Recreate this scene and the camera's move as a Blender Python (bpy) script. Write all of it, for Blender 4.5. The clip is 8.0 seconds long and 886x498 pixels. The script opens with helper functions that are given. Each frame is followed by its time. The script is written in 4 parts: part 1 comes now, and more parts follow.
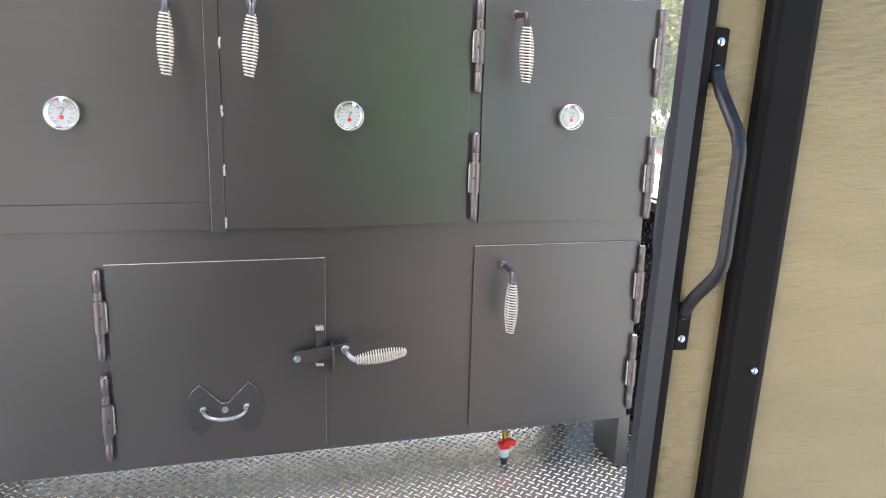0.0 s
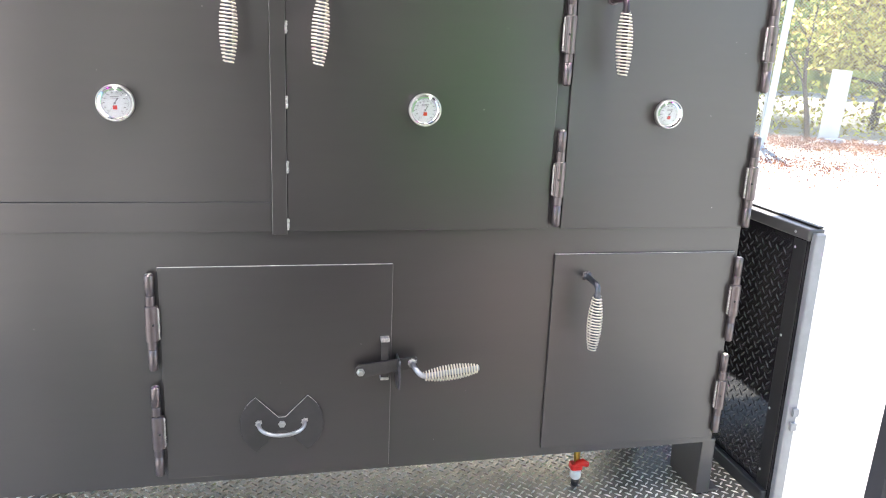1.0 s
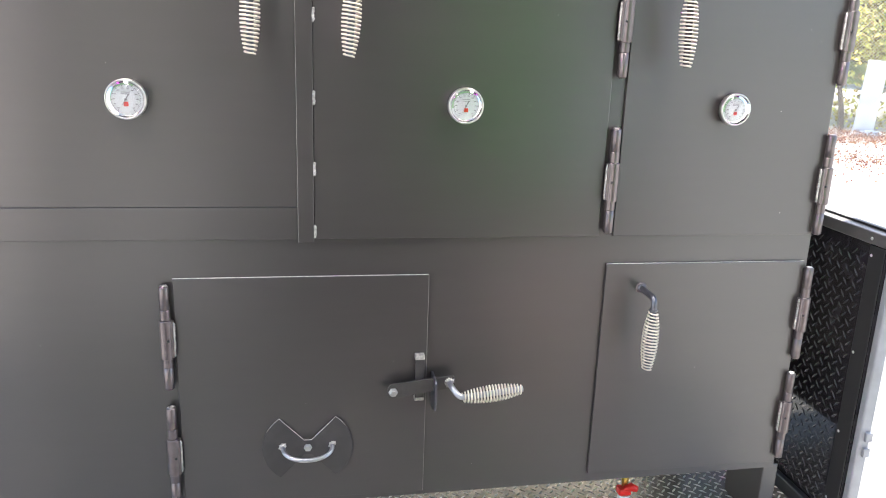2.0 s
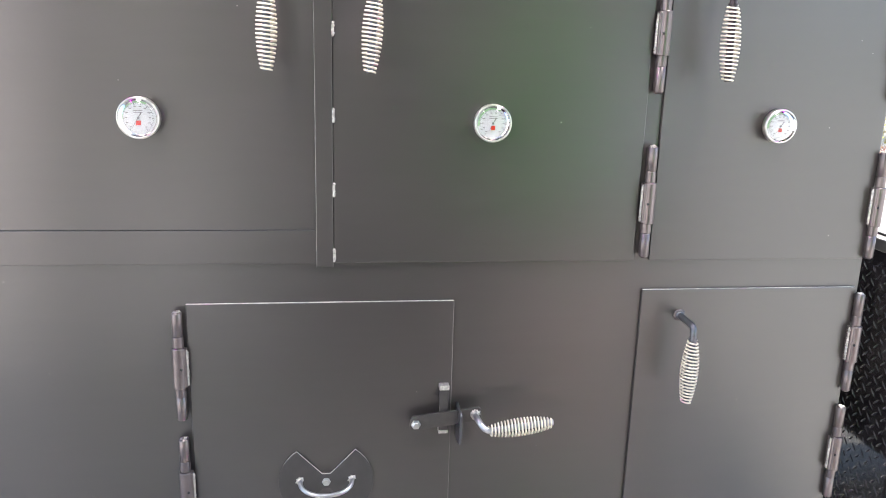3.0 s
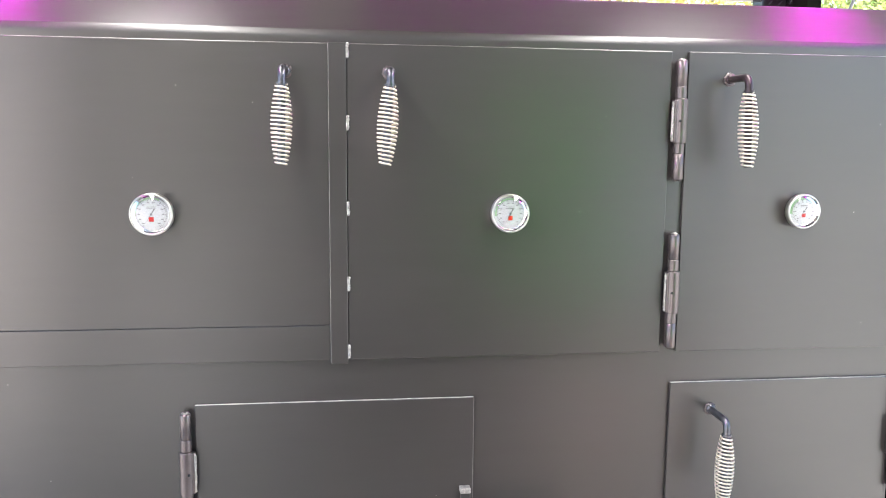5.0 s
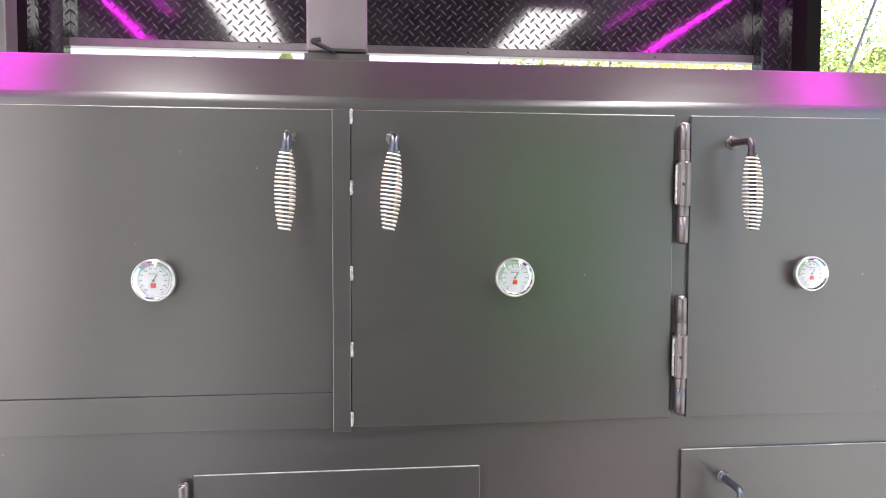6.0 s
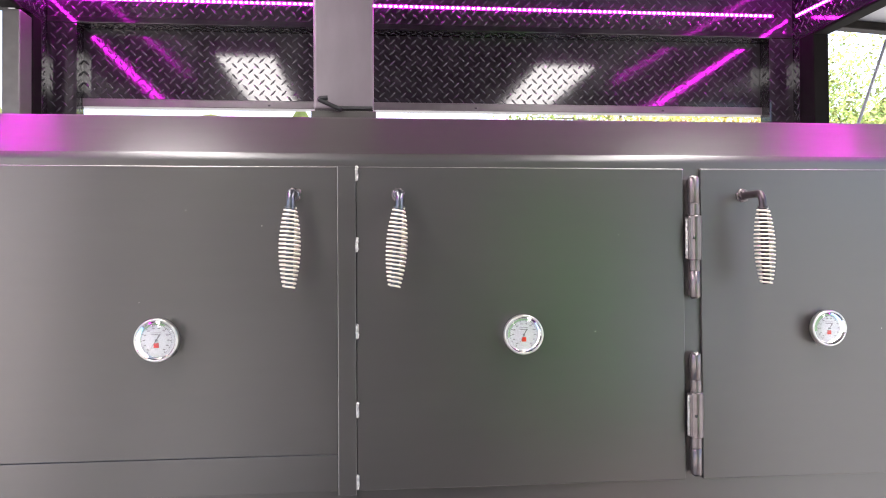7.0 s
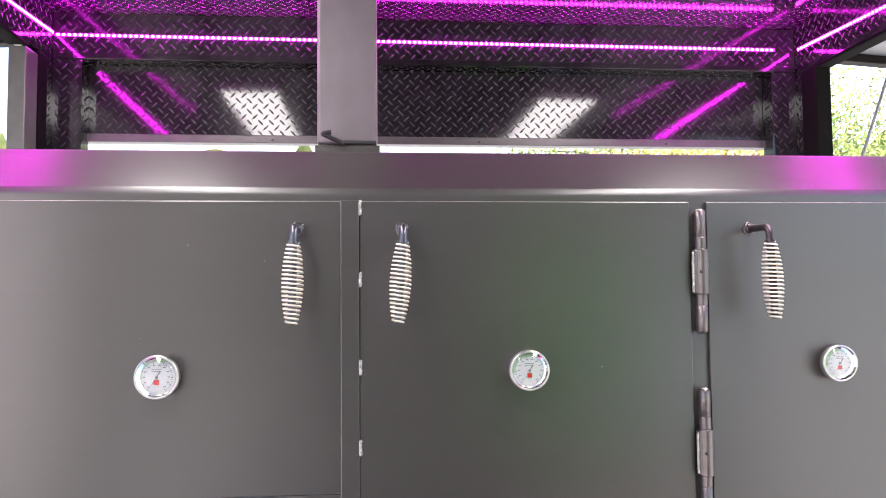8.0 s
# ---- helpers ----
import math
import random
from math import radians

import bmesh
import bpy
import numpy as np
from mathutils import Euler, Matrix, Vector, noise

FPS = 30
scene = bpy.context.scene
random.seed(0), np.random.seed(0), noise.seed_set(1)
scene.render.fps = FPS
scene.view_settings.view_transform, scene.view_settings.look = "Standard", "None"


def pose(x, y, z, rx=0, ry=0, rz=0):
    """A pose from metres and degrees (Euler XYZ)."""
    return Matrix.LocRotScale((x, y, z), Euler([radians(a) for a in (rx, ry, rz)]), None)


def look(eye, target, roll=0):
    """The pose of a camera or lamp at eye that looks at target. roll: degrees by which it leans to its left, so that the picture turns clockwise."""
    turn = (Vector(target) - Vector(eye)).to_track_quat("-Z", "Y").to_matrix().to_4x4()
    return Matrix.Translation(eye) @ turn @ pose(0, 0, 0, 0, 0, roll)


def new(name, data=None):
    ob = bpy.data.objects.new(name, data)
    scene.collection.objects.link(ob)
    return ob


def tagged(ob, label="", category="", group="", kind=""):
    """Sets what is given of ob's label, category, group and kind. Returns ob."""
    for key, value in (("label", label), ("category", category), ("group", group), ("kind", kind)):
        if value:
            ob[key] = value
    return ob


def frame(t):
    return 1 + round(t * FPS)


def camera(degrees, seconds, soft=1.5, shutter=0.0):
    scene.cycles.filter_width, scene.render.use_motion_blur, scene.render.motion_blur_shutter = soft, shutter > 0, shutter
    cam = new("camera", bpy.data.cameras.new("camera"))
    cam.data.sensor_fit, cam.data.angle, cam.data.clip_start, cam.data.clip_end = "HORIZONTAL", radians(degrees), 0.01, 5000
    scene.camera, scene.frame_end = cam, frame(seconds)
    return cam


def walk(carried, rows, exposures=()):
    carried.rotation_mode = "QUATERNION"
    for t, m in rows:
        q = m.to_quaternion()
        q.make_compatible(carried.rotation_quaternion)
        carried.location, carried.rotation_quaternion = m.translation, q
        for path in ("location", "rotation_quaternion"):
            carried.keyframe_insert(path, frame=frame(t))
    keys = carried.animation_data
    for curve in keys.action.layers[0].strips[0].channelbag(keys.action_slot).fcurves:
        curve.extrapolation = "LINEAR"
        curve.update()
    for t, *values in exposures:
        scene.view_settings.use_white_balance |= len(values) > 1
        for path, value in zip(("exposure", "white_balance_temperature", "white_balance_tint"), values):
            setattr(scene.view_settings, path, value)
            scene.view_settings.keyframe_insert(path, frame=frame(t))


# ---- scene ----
cam = camera(59.4, 8.0, soft=0.98)
PATH = [
    (0, (-0.245, -1.881, 1.073), (0.246, 0.005, 0.619), 1.5),
    (0.5, (-0.270, -1.779, 1.086), (0.163, 0.117, 0.607), 2.1),
    (1, (-0.294, -1.684, 1.094), (0.101, 0.208, 0.585), 2.3),
    (1.5, (-0.305, -1.591, 1.090), (0.065, 0.301, 0.559), 2.2),
    (3, (-0.282, -1.442, 1.080), (-0.015, 0.478, 0.59), 1.6),
    (3.5, (-0.281, -1.420, 1.073), (-0.033, 0.519, 0.646), 1.2),
    (4, (-0.284, -1.407, 1.072), (-0.041, 0.543, 0.699), 0.8),
    (5.5, (-0.290, -1.398, 1.074), (-0.05, 0.579, 0.888), 0.3),
    (6, (-0.286, -1.389, 1.081), (-0.057, 0.595, 0.975), 0.15),
    (6.5, (-0.279, -1.379, 1.084), (-0.067, 0.609, 1.054), -0.1),
    (7, (-0.272, -1.371, 1.087), (-0.077, 0.619, 1.117), -0.35),
    (7.5, (-0.271, -1.365, 1.089), (-0.084, 0.624, 1.170), -0.5),
    (8, (-0.273, -1.358, 1.09), (-0.085, 0.63, 1.205), -0.5),
]
walk(cam, [(t, look(eye, target, roll)) for t, eye, target, roll in PATH], exposures=((0.0, 2.05, 6350, 10), (0.8, 2.05, 6350, 10), (1.5, 1.93, 6450, 10), (3.3, 2.2, 6450, 11), (4.2, 2.2, 6450, 11), (5.5, 2.15, 6450, 10.5), (6.5, 2.0, 6450, 14), (8.0, 1.9, 6450, 16)))

# ---- light ----
world = bpy.data.worlds.new("world")
scene.world = world
world.use_nodes = True
wnt = world.node_tree
sky = wnt.nodes.new("ShaderNodeTexSky")
sky.sky_type = "NISHITA"
sky.sun_disc = False
sky.sun_elevation = radians(52)
sky.sun_rotation = radians(28)
wnt.links.new(sky.outputs[0], wnt.nodes["Background"].inputs[0])
wnt.nodes["Background"].inputs[1].default_value = 0.15

sun = new("sun", bpy.data.lights.new("sun", "SUN"))
sun.data.energy = 5.0
sun.data.angle = radians(0.5)
sun.data.color = (1.0, 0.95, 0.86)
sun.matrix_basis = look((2.6, 4.8, 7.2), (0, 0, 0))

# ---- materials ----


def material(name, base, rough=0.5, metal=0.0, grain=0.0, grain_scale=60.0, bump=0.0, bump_scale=200.0,
             ior=1.5, stain=0.0, stain_scale=3.0, stretch=(1, 1, 1), coat=0.0, island=0.0):
    """A surface with variation at two scales, relief and uneven gloss."""
    m = bpy.data.materials.new(name)
    m.use_nodes = True
    nt = m.node_tree
    b = nt.nodes["Principled BSDF"]
    b.inputs["Roughness"].default_value = rough
    b.inputs["Metallic"].default_value = metal
    b.inputs["IOR"].default_value = ior
    b.inputs["Coat Weight"].default_value = coat
    b.inputs["Base Color"].default_value = (*base, 1)
    co = nt.nodes.new("ShaderNodeTexCoord")
    mp = nt.nodes.new("ShaderNodeMapping")
    mp.inputs["Scale"].default_value = stretch
    nt.links.new(co.outputs["Object"], mp.inputs[0])
    last = None

    def vary(scale, amount, source, detail=4):
        n = nt.nodes.new("ShaderNodeTexNoise")
        n.inputs["Scale"].default_value = scale
        n.inputs["Detail"].default_value = detail
        nt.links.new(mp.outputs[0], n.inputs["Vector"])
        r = nt.nodes.new("ShaderNodeMapRange")
        r.inputs["From Min"].default_value, r.inputs["From Max"].default_value = 0.3, 0.7
        r.inputs["To Min"].default_value, r.inputs["To Max"].default_value = 1 - amount, 1 + amount
        nt.links.new(n.outputs["Fac"], r.inputs["Value"])
        h = nt.nodes.new("ShaderNodeHueSaturation")
        nt.links.new(r.outputs[0], h.inputs["Value"])
        if source is None:
            h.inputs["Color"].default_value = (*base, 1)
        else:
            nt.links.new(source, h.inputs["Color"])
        return h.outputs[0], n

    if grain:
        last, n1 = vary(grain_scale, grain, last)
        rr = nt.nodes.new("ShaderNodeMapRange")
        rr.inputs["To Min"].default_value, rr.inputs["To Max"].default_value = rough * 0.85, min(1, rough * 1.15)
        nt.links.new(n1.outputs["Fac"], rr.inputs["Value"])
        nt.links.new(rr.outputs[0], b.inputs["Roughness"])
    if stain:
        last, _ = vary(stain_scale, stain, last, 6)
    if island:
        g = nt.nodes.new("ShaderNodeNewGeometry")
        r = nt.nodes.new("ShaderNodeMapRange")
        r.inputs["To Min"].default_value, r.inputs["To Max"].default_value = 1 - island, 1 + island
        nt.links.new(g.outputs["Random Per Island"], r.inputs["Value"])
        h = nt.nodes.new("ShaderNodeHueSaturation")
        h2 = nt.nodes.new("ShaderNodeMapRange")
        h2.inputs["To Min"].default_value, h2.inputs["To Max"].default_value = 0.5 - 0.06 * island, 0.5 + 0.05 * island
        nt.links.new(g.outputs["Random Per Island"], h2.inputs["Value"])
        nt.links.new(h2.outputs[0], h.inputs["Hue"])
        nt.links.new(r.outputs[0], h.inputs["Value"])
        if last is None:
            h.inputs["Color"].default_value = (*base, 1)
        else:
            nt.links.new(last, h.inputs["Color"])
        last = h.outputs[0]
    if last is not None:
        nt.links.new(last, b.inputs["Base Color"])
    if bump:
        n = nt.nodes.new("ShaderNodeTexNoise")
        n.inputs["Scale"].default_value = bump_scale
        n.inputs["Detail"].default_value = 3
        nt.links.new(mp.outputs[0], n.inputs["Vector"])
        bp = nt.nodes.new("ShaderNodeBump")
        bp.inputs["Strength"].default_value = bump
        bp.inputs["Distance"].default_value = 0.002
        nt.links.new(n.outputs["Fac"], bp.inputs["Height"])
        nt.links.new(bp.outputs[0], b.inputs["Normal"])
    return m


def glowing(name, color, strength, base=(0.8, 0.8, 0.8)):
    m = bpy.data.materials.new(name)
    m.use_nodes = True
    b = m.node_tree.nodes["Principled BSDF"]
    b.inputs["Base Color"].default_value = (*base, 1)
    b.inputs["Emission Color"].default_value = (*color, 1)
    b.inputs["Emission Strength"].default_value = strength
    return m


PAINT = material("satin_dark_paint", (0.036, 0.031, 0.0295), 0.33, grain=0.05, grain_scale=25, bump=0.03, bump_scale=420, ior=1.85,
                 stain=0.06, stain_scale=2.2, stretch=(0.35, 1, 2.5))
HINGE = material("hinge_steel", (0.17, 0.145, 0.145), 0.33, metal=0.75, grain=0.10, grain_scale=60, stain=0.08, stain_scale=20)
LATCH = material("dark_latch_steel", (0.075, 0.07, 0.068), 0.36, metal=0.4, grain=0.12, grain_scale=60)
ROD = material("blued_steel_rod", (0.13, 0.133, 0.15), 0.3, metal=0.8, grain=0.2, grain_scale=80)
BRIGHT_ROD = material("bright_steel_rod", (0.45, 0.46, 0.49), 0.32, metal=0.85, grain=0.15, grain_scale=80)
DARK_ROD = material("dark_steel_rod", (0.06, 0.045, 0.05), 0.3, metal=0.6, grain=0.2, grain_scale=80)
SPRING = material("nickel_spring_wire", (0.74, 0.68, 0.57), 0.36, metal=0.3, grain=0.1, grain_scale=90)
# Worn edge metal; on plate tops its paleness also stands in for lamp light.
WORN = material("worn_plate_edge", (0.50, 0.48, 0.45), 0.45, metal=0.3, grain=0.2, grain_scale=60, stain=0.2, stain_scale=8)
PALE_EDGE = material("pale_paint_edge", (0.15, 0.14, 0.13), 0.4, metal=0.2, grain=0.2, grain_scale=60, stain=0.3, stain_scale=8)
WELD = material("bare_weld", (0.52, 0.50, 0.47), 0.45, metal=0.7, grain=0.3, grain_scale=200, bump=0.6, bump_scale=300)
CHROME = material("chrome_bezel", (0.70, 0.685, 0.65), 0.36, metal=1.0, grain=0.05, grain_scale=60)
ZINC = material("zinc_bolt", (0.7, 0.72, 0.72), 0.3, metal=1.0, grain=0.1)
DIAL = material("white_dial", (0.74, 0.79, 0.80), 0.5, grain=0.02)
INK = material("dial_ink", (0.22, 0.22, 0.23), 0.6)
RED = material("red_plastic", (0.75, 0.02, 0.015), 0.35, grain=0.08, grain_scale=90)
LIME = material("green_dial_reflection", (0.35, 0.62, 0.33), 0.5)
WHITE = material("white_plastic", (0.8, 0.81, 0.83), 0.4, grain=0.03)
BLACK = material("black_rubber", (0.02, 0.02, 0.022), 0.45, grain=0.2)
BRASS = material("brass_fitting", (0.75, 0.48, 0.12), 0.3, metal=0.9, grain=0.15, grain_scale=120)
FLOOR = material("aluminium_tread_floor", (0.56, 0.51, 0.435), 0.25, metal=0.7, grain=0.10, grain_scale=30, stain=0.16, stain_scale=5, bump=0.08)
FLOOR_BAR = material("polished_tread_bars", (0.90, 0.86, 0.77), 0.28, metal=0.35, grain=0.10, grain_scale=30, stain=0.12, stain_scale=5)
TREAD = material("gloss_black_tread", (0.022, 0.020, 0.023), 0.08, grain=0.25, grain_scale=20, ior=1.52, bump=0.02, bump_scale=60)
TREAD_BAR = material("black_tread_bars", (0.036, 0.036, 0.042), 0.20, grain=0.2, grain_scale=40, ior=1.65)
RAIL = material("grey_metal_trim", (0.12, 0.115, 0.115), 0.38, metal=0.35, grain=0.1, grain_scale=30, stain=0.1)
POST = material("silver_post", (0.27, 0.275, 0.295), 0.45, metal=0.1, grain=0.08, grain_scale=30, stain=0.1)
FRAME = material("dark_bronze_frame", (0.010, 0.008, 0.007), 0.58, ior=1.25, grain=0.2, grain_scale=20, stain=0.15)
MATTE = material("matte_black_frame", (0.008, 0.007, 0.007), 0.9, grain=0.2, grain_scale=20)
MATTE.node_tree.nodes["Principled BSDF"].inputs["Specular IOR Level"].default_value = 0.08
FRAME_EDGE = material("slate_frame_edge", (0.022, 0.024, 0.030), 0.38, grain=0.12, grain_scale=20, stain=0.1)
STUCCO = material("embossed_tan_skin", (0.29, 0.215, 0.100), 0.20, grain=0.12, grain_scale=8, stain=0.32, stain_scale=1.6, bump=1.0, bump_scale=130, stretch=(0.55, 1, 1.6))
# Tint of an unseen patch, added for the green reflection in the smoker.
GREEN = material("green_tint_patch", (0.08, 0.50, 0.045), 0.4, grain=0.12, grain_scale=8, stain=0.2, stain_scale=4, bump=0.3, bump_scale=85)
FLUE = material("flue_paint", (0.135, 0.12, 0.13), 0.40, grain=0.08, grain_scale=25, stain=0.12, stain_scale=4, stretch=(1, 1, 0.4))
# Tints of two more unseen patches, added for bluish and rosy reflections.
BLUE_TINT = material("grey_blue_tint_patch", (0.38, 0.41, 0.54), 0.45, grain=0.1, grain_scale=8, stain=0.15)
ROSY_TINT = material("rosy_tint_patch", (0.34, 0.26, 0.26), 0.5, grain=0.1, grain_scale=8, stain=0.15)
INSIDE = material("beige_liner", (0.55, 0.50, 0.43), 0.5, grain=0.05, grain_scale=8, stain=0.08)
OUTSIDE = material("black_outer_skin", (0.014, 0.014, 0.015), 0.55, grain=0.15, grain_scale=8)
LAMP = glowing("lamp_diffuser", (1.0, 0.97, 0.92), 6.0)
LED = glowing("magenta_led", (1.0, 0.012, 0.9), 50.0)
LED_TAPE = glowing("magenta_tape", (0.85, 0.0, 0.80), 1.6, (0.6, 0.3, 0.6))
PALE = material("pale_reflector", (0.76, 0.69, 0.67), 0.8, grain=0.06, grain_scale=6, stain=0.12, stain_scale=0.8, bump=0.2)
CONCRETE = material("sunlit_concrete", (0.40, 0.385, 0.36), 0.85, grain=0.30, grain_scale=14, stain=0.42, stain_scale=0.6, bump=0.3, bump_scale=90)
LITTER = material("red_brown_litter", (0.38, 0.17, 0.10), 0.9, island=0.5)
BARK = material("bark", (0.13, 0.10, 0.075), 0.9, grain=0.3, grain_scale=20, bump=0.6, bump_scale=40)
LEAF = material("yellow_green_leaves", (0.54, 0.48, 0.14), 0.6, island=0.7)
LEAF_GREEN = material("green_leaves", (0.27, 0.34, 0.11), 0.6, island=0.6)
GALV = material("galvanised_wire", (0.55, 0.55, 0.53), 0.45, metal=0.6, grain=0.1)
CHALK = material("white_weathered_board", (0.80, 0.82, 0.86), 0.8, grain=0.08, grain_scale=6, stain=0.2, stain_scale=2)
for leafy in (LEAF, LEAF_GREEN):
    lt = leafy.node_tree
    lp = lt.nodes["Principled BSDF"]
    tr = lt.nodes.new("ShaderNodeBsdfTranslucent")
    mx = lt.nodes.new("ShaderNodeMixShader")
    mx.inputs[0].default_value = 0.72
    lt.links.new(lp.inputs["Base Color"].links[0].from_socket, tr.inputs["Color"])
    lt.links.new(lp.outputs[0], mx.inputs[1])
    lt.links.new(tr.outputs[0], mx.inputs[2])
    lt.links.new(mx.outputs[0], lt.nodes["Material Output"].inputs[0])

GLASS = bpy.data.materials.new("gauge_glass")
GLASS.use_nodes = True
gb = GLASS.node_tree.nodes["Principled BSDF"]
gb.inputs["Transmission Weight"].default_value = 1.0
gb.inputs["Roughness"].default_value = 0.02
gb.inputs["IOR"].default_value = 1.45

# ---- builders ----


def part(name, bm, mat, parent=None, label="", smooth=False):
    me = bpy.data.meshes.new(name)
    if smooth:
        for f in bm.faces:
            f.smooth = True
    bm.to_mesh(me)
    bm.free()
    me.materials.append(mat)
    ob = new(name, me)
    if parent is not None:
        ob.parent = parent
    if label:
        ob["label"] = label
    return ob


def thing(name, at=(0, 0, 0), rz=0.0):
    ob = new(name)
    ob.empty_display_size = 0.1
    ob.matrix_basis = pose(*at, 0, 0, rz)
    return ob


def block(bm, x0, x1, y0, y1, z0, z1, bevel=0.0, seg=2):
    """A box with worn edges, added to bm."""
    t = bmesh.new()
    bmesh.ops.create_cube(t, size=1)
    for v in t.verts:
        v.co = (x0 + (v.co.x + 0.5) * (x1 - x0), y0 + (v.co.y + 0.5) * (y1 - y0), z0 + (v.co.z + 0.5) * (z1 - z0))
    if bevel:
        bmesh.ops.bevel(t, geom=t.edges[:], offset=bevel, segments=seg, affect="EDGES", profile=0.5)
    me = bpy.data.meshes.new("tmp")
    t.to_mesh(me)
    t.free()
    bm.from_mesh(me)
    bpy.data.meshes.remove(me)
    return bm


def boxed(*a, **k):
    return block(bmesh.new(), *a, **k)


def tube(bm, points, radius, sides=12, caps=True):
    """A round bar along points; radius is a number or a list."""
    pts = [Vector(p) for p in points]
    rings, up = [], None
    for i, p in enumerate(pts):
        d = (pts[min(i + 1, len(pts) - 1)] - pts[max(i - 1, 0)]).normalized()
        if up is None:
            up = d.orthogonal().normalized()
        up = (up - d * up.dot(d)).normalized()
        side = d.cross(up)
        r = radius[i] if isinstance(radius, (list, tuple)) else radius
        rings.append([bm.verts.new(p + (up * math.cos(a) + side * math.sin(a)) * r)
                      for a in (2 * math.pi * k / sides for k in range(sides))])
    for a, b in zip(rings, rings[1:]):
        for k in range(sides):
            bm.faces.new((a[k], a[(k + 1) % sides], b[(k + 1) % sides], b[k]))
    if caps:
        bm.faces.new([bm.verts.new(v.co) for v in rings[0][::-1]])
        bm.faces.new([bm.verts.new(v.co) for v in rings[-1]])
    return bm


def bead(points, radius, seed, uneven=0.3):
    """One run of weld: a bar of lumpy thickness along points, closed at both ends."""
    r = random.Random(seed)
    pts = [Vector(p) for p in points]
    fine = []
    for a, b in zip(pts, pts[1:]):
        fine += [a.lerp(b, t / 3) for t in range(3)]
    fine.append(pts[-1])
    sizes = [radius * (1 + uneven * (1 if k % 2 else -1) * r.uniform(0.3, 1)) for k in range(len(fine))]
    sizes[0] = sizes[-1] = radius * 0.4
    return tube(bmesh.new(), [p + Vector((r.uniform(-1, 1), 0, r.uniform(-1, 1))) * radius * 0.25 for p in fine], sizes, 7)


def bent(points, radius, steps=6):
    """Points of a bar with rounded corners."""
    pts = [Vector(p) for p in points]
    out = [pts[0]]
    for a, b, c in zip(pts, pts[1:], pts[2:]):
        s, e = b + (a - b).normalized() * radius, b + (c - b).normalized() * radius
        out += [s * (1 - t) ** 2 + b * 2 * t * (1 - t) + e * t * t for t in (k / steps for k in range(steps + 1))]
    return out + [pts[-1]]


def extrude_outline(outline, axis_fn, t0, t1, bevel=0.0):
    """A plate: outline in two coordinates, swept from t0 to t1; axis_fn(u, v, t) gives the place."""
    bm = bmesh.new()
    a = [bm.verts.new(axis_fn(u, v, t0)) for u, v in outline]
    b = [bm.verts.new(axis_fn(u, v, t1)) for u, v in outline]
    bm.faces.new(a)
    bm.faces.new(b[::-1])
    n = len(outline)
    for k in range(n):
        bm.faces.new((a[k], b[k], b[(k + 1) % n], a[(k + 1) % n]))
    bmesh.ops.recalc_face_normals(bm, faces=bm.faces[:])
    if bevel:
        bmesh.ops.bevel(bm, geom=bm.edges[:], offset=bevel, segments=2, affect="EDGES", profile=0.5)
    return bm


def lathe(bm, profile, centre, sides=40):
    """Rings round the axis that points to -y; profile: (radius, forward)."""
    cx, cy, cz = centre
    rings = []
    for r, f in profile:
        rings.append([bm.verts.new((cx + r * math.cos(a), cy - f, cz + r * math.sin(a)))
                      for a in (2 * math.pi * k / sides for k in range(sides))])
    for a, b in zip(rings, rings[1:]):
        for k in range(sides):
            bm.faces.new((a[k], a[(k + 1) % sides], b[(k + 1) % sides], b[k]))
    return bm, rings


def tread(name, origin, u, v, du, dv, mat, parent, pitch=0.0157, bar=0.0122, wide=0.0029, high=0.0013):
    """Raised lens-shaped tread bars over a rectangle of a sheet: rows that slant left and right by turns, each row half a step on."""
    o, u, v = Vector(origin), Vector(u), Vector(v)
    n = u.cross(v)
    outline = [(-1, 0), (-0.55, -0.72), (0, -1), (0.55, -0.72), (1, 0), (0.55, 0.72), (0, 1), (-0.55, 0.72)]
    verts, faces = [], []
    for j in range(int(dv / pitch)):
        s = 1 if j % 2 else -1
        a = (u + v * s).normalized()
        w = n.cross(a)
        for i in range(j % 2, int(du / pitch), 2):
            c = o + u * ((i + 0.5) * pitch) + v * ((j + 0.5) * pitch)
            base = len(verts)
            for grow, rise in ((1.0, 0.0), (0.62, 0.8)):
                verts.extend(c + a * (bar * grow * p) + w * (wide * grow * q) + n * (high * rise) for p, q in outline)
            verts.extend((c - a * (bar * 0.35) + n * high, c + a * (bar * 0.35) + n * high))
            for k in range(8):
                m = (k + 1) % 8
                faces.append([base + k, base + m, base + 8 + m, base + 8 + k])
            for f in ((8, 9, 16), (9, 10, 16), (10, 17, 16), (10, 11, 17), (11, 12, 17), (12, 13, 17), (13, 14, 17), (14, 16, 17), (14, 15, 16), (15, 8, 16)):
                faces.append([base + k for k in f])
    me = bpy.data.meshes.new(name)
    me.from_pydata(verts, [], faces)
    me.polygons.foreach_set("use_smooth", [True] * len(faces))
    me.materials.append(TREAD_BAR if mat is TREAD else mat)
    ob = new(name, me)
    ob.parent = parent
    ob["kind"] = "stuff"
    return ob


def structure(name, bm, mat, label, category="wall"):
    return tagged(part(name, bm, mat), label, category, kind="structure")


FZ = -0.062       # trailer floor
CZ = 1.880       # trailer ceiling
XL, XR = -1.143, 1.010   # inner faces of the side walls
YF = -1.42       # open end, where the floor and roof stop
YB = 0.85        # inner face of the end wall
GZ = -0.66       # ground outside

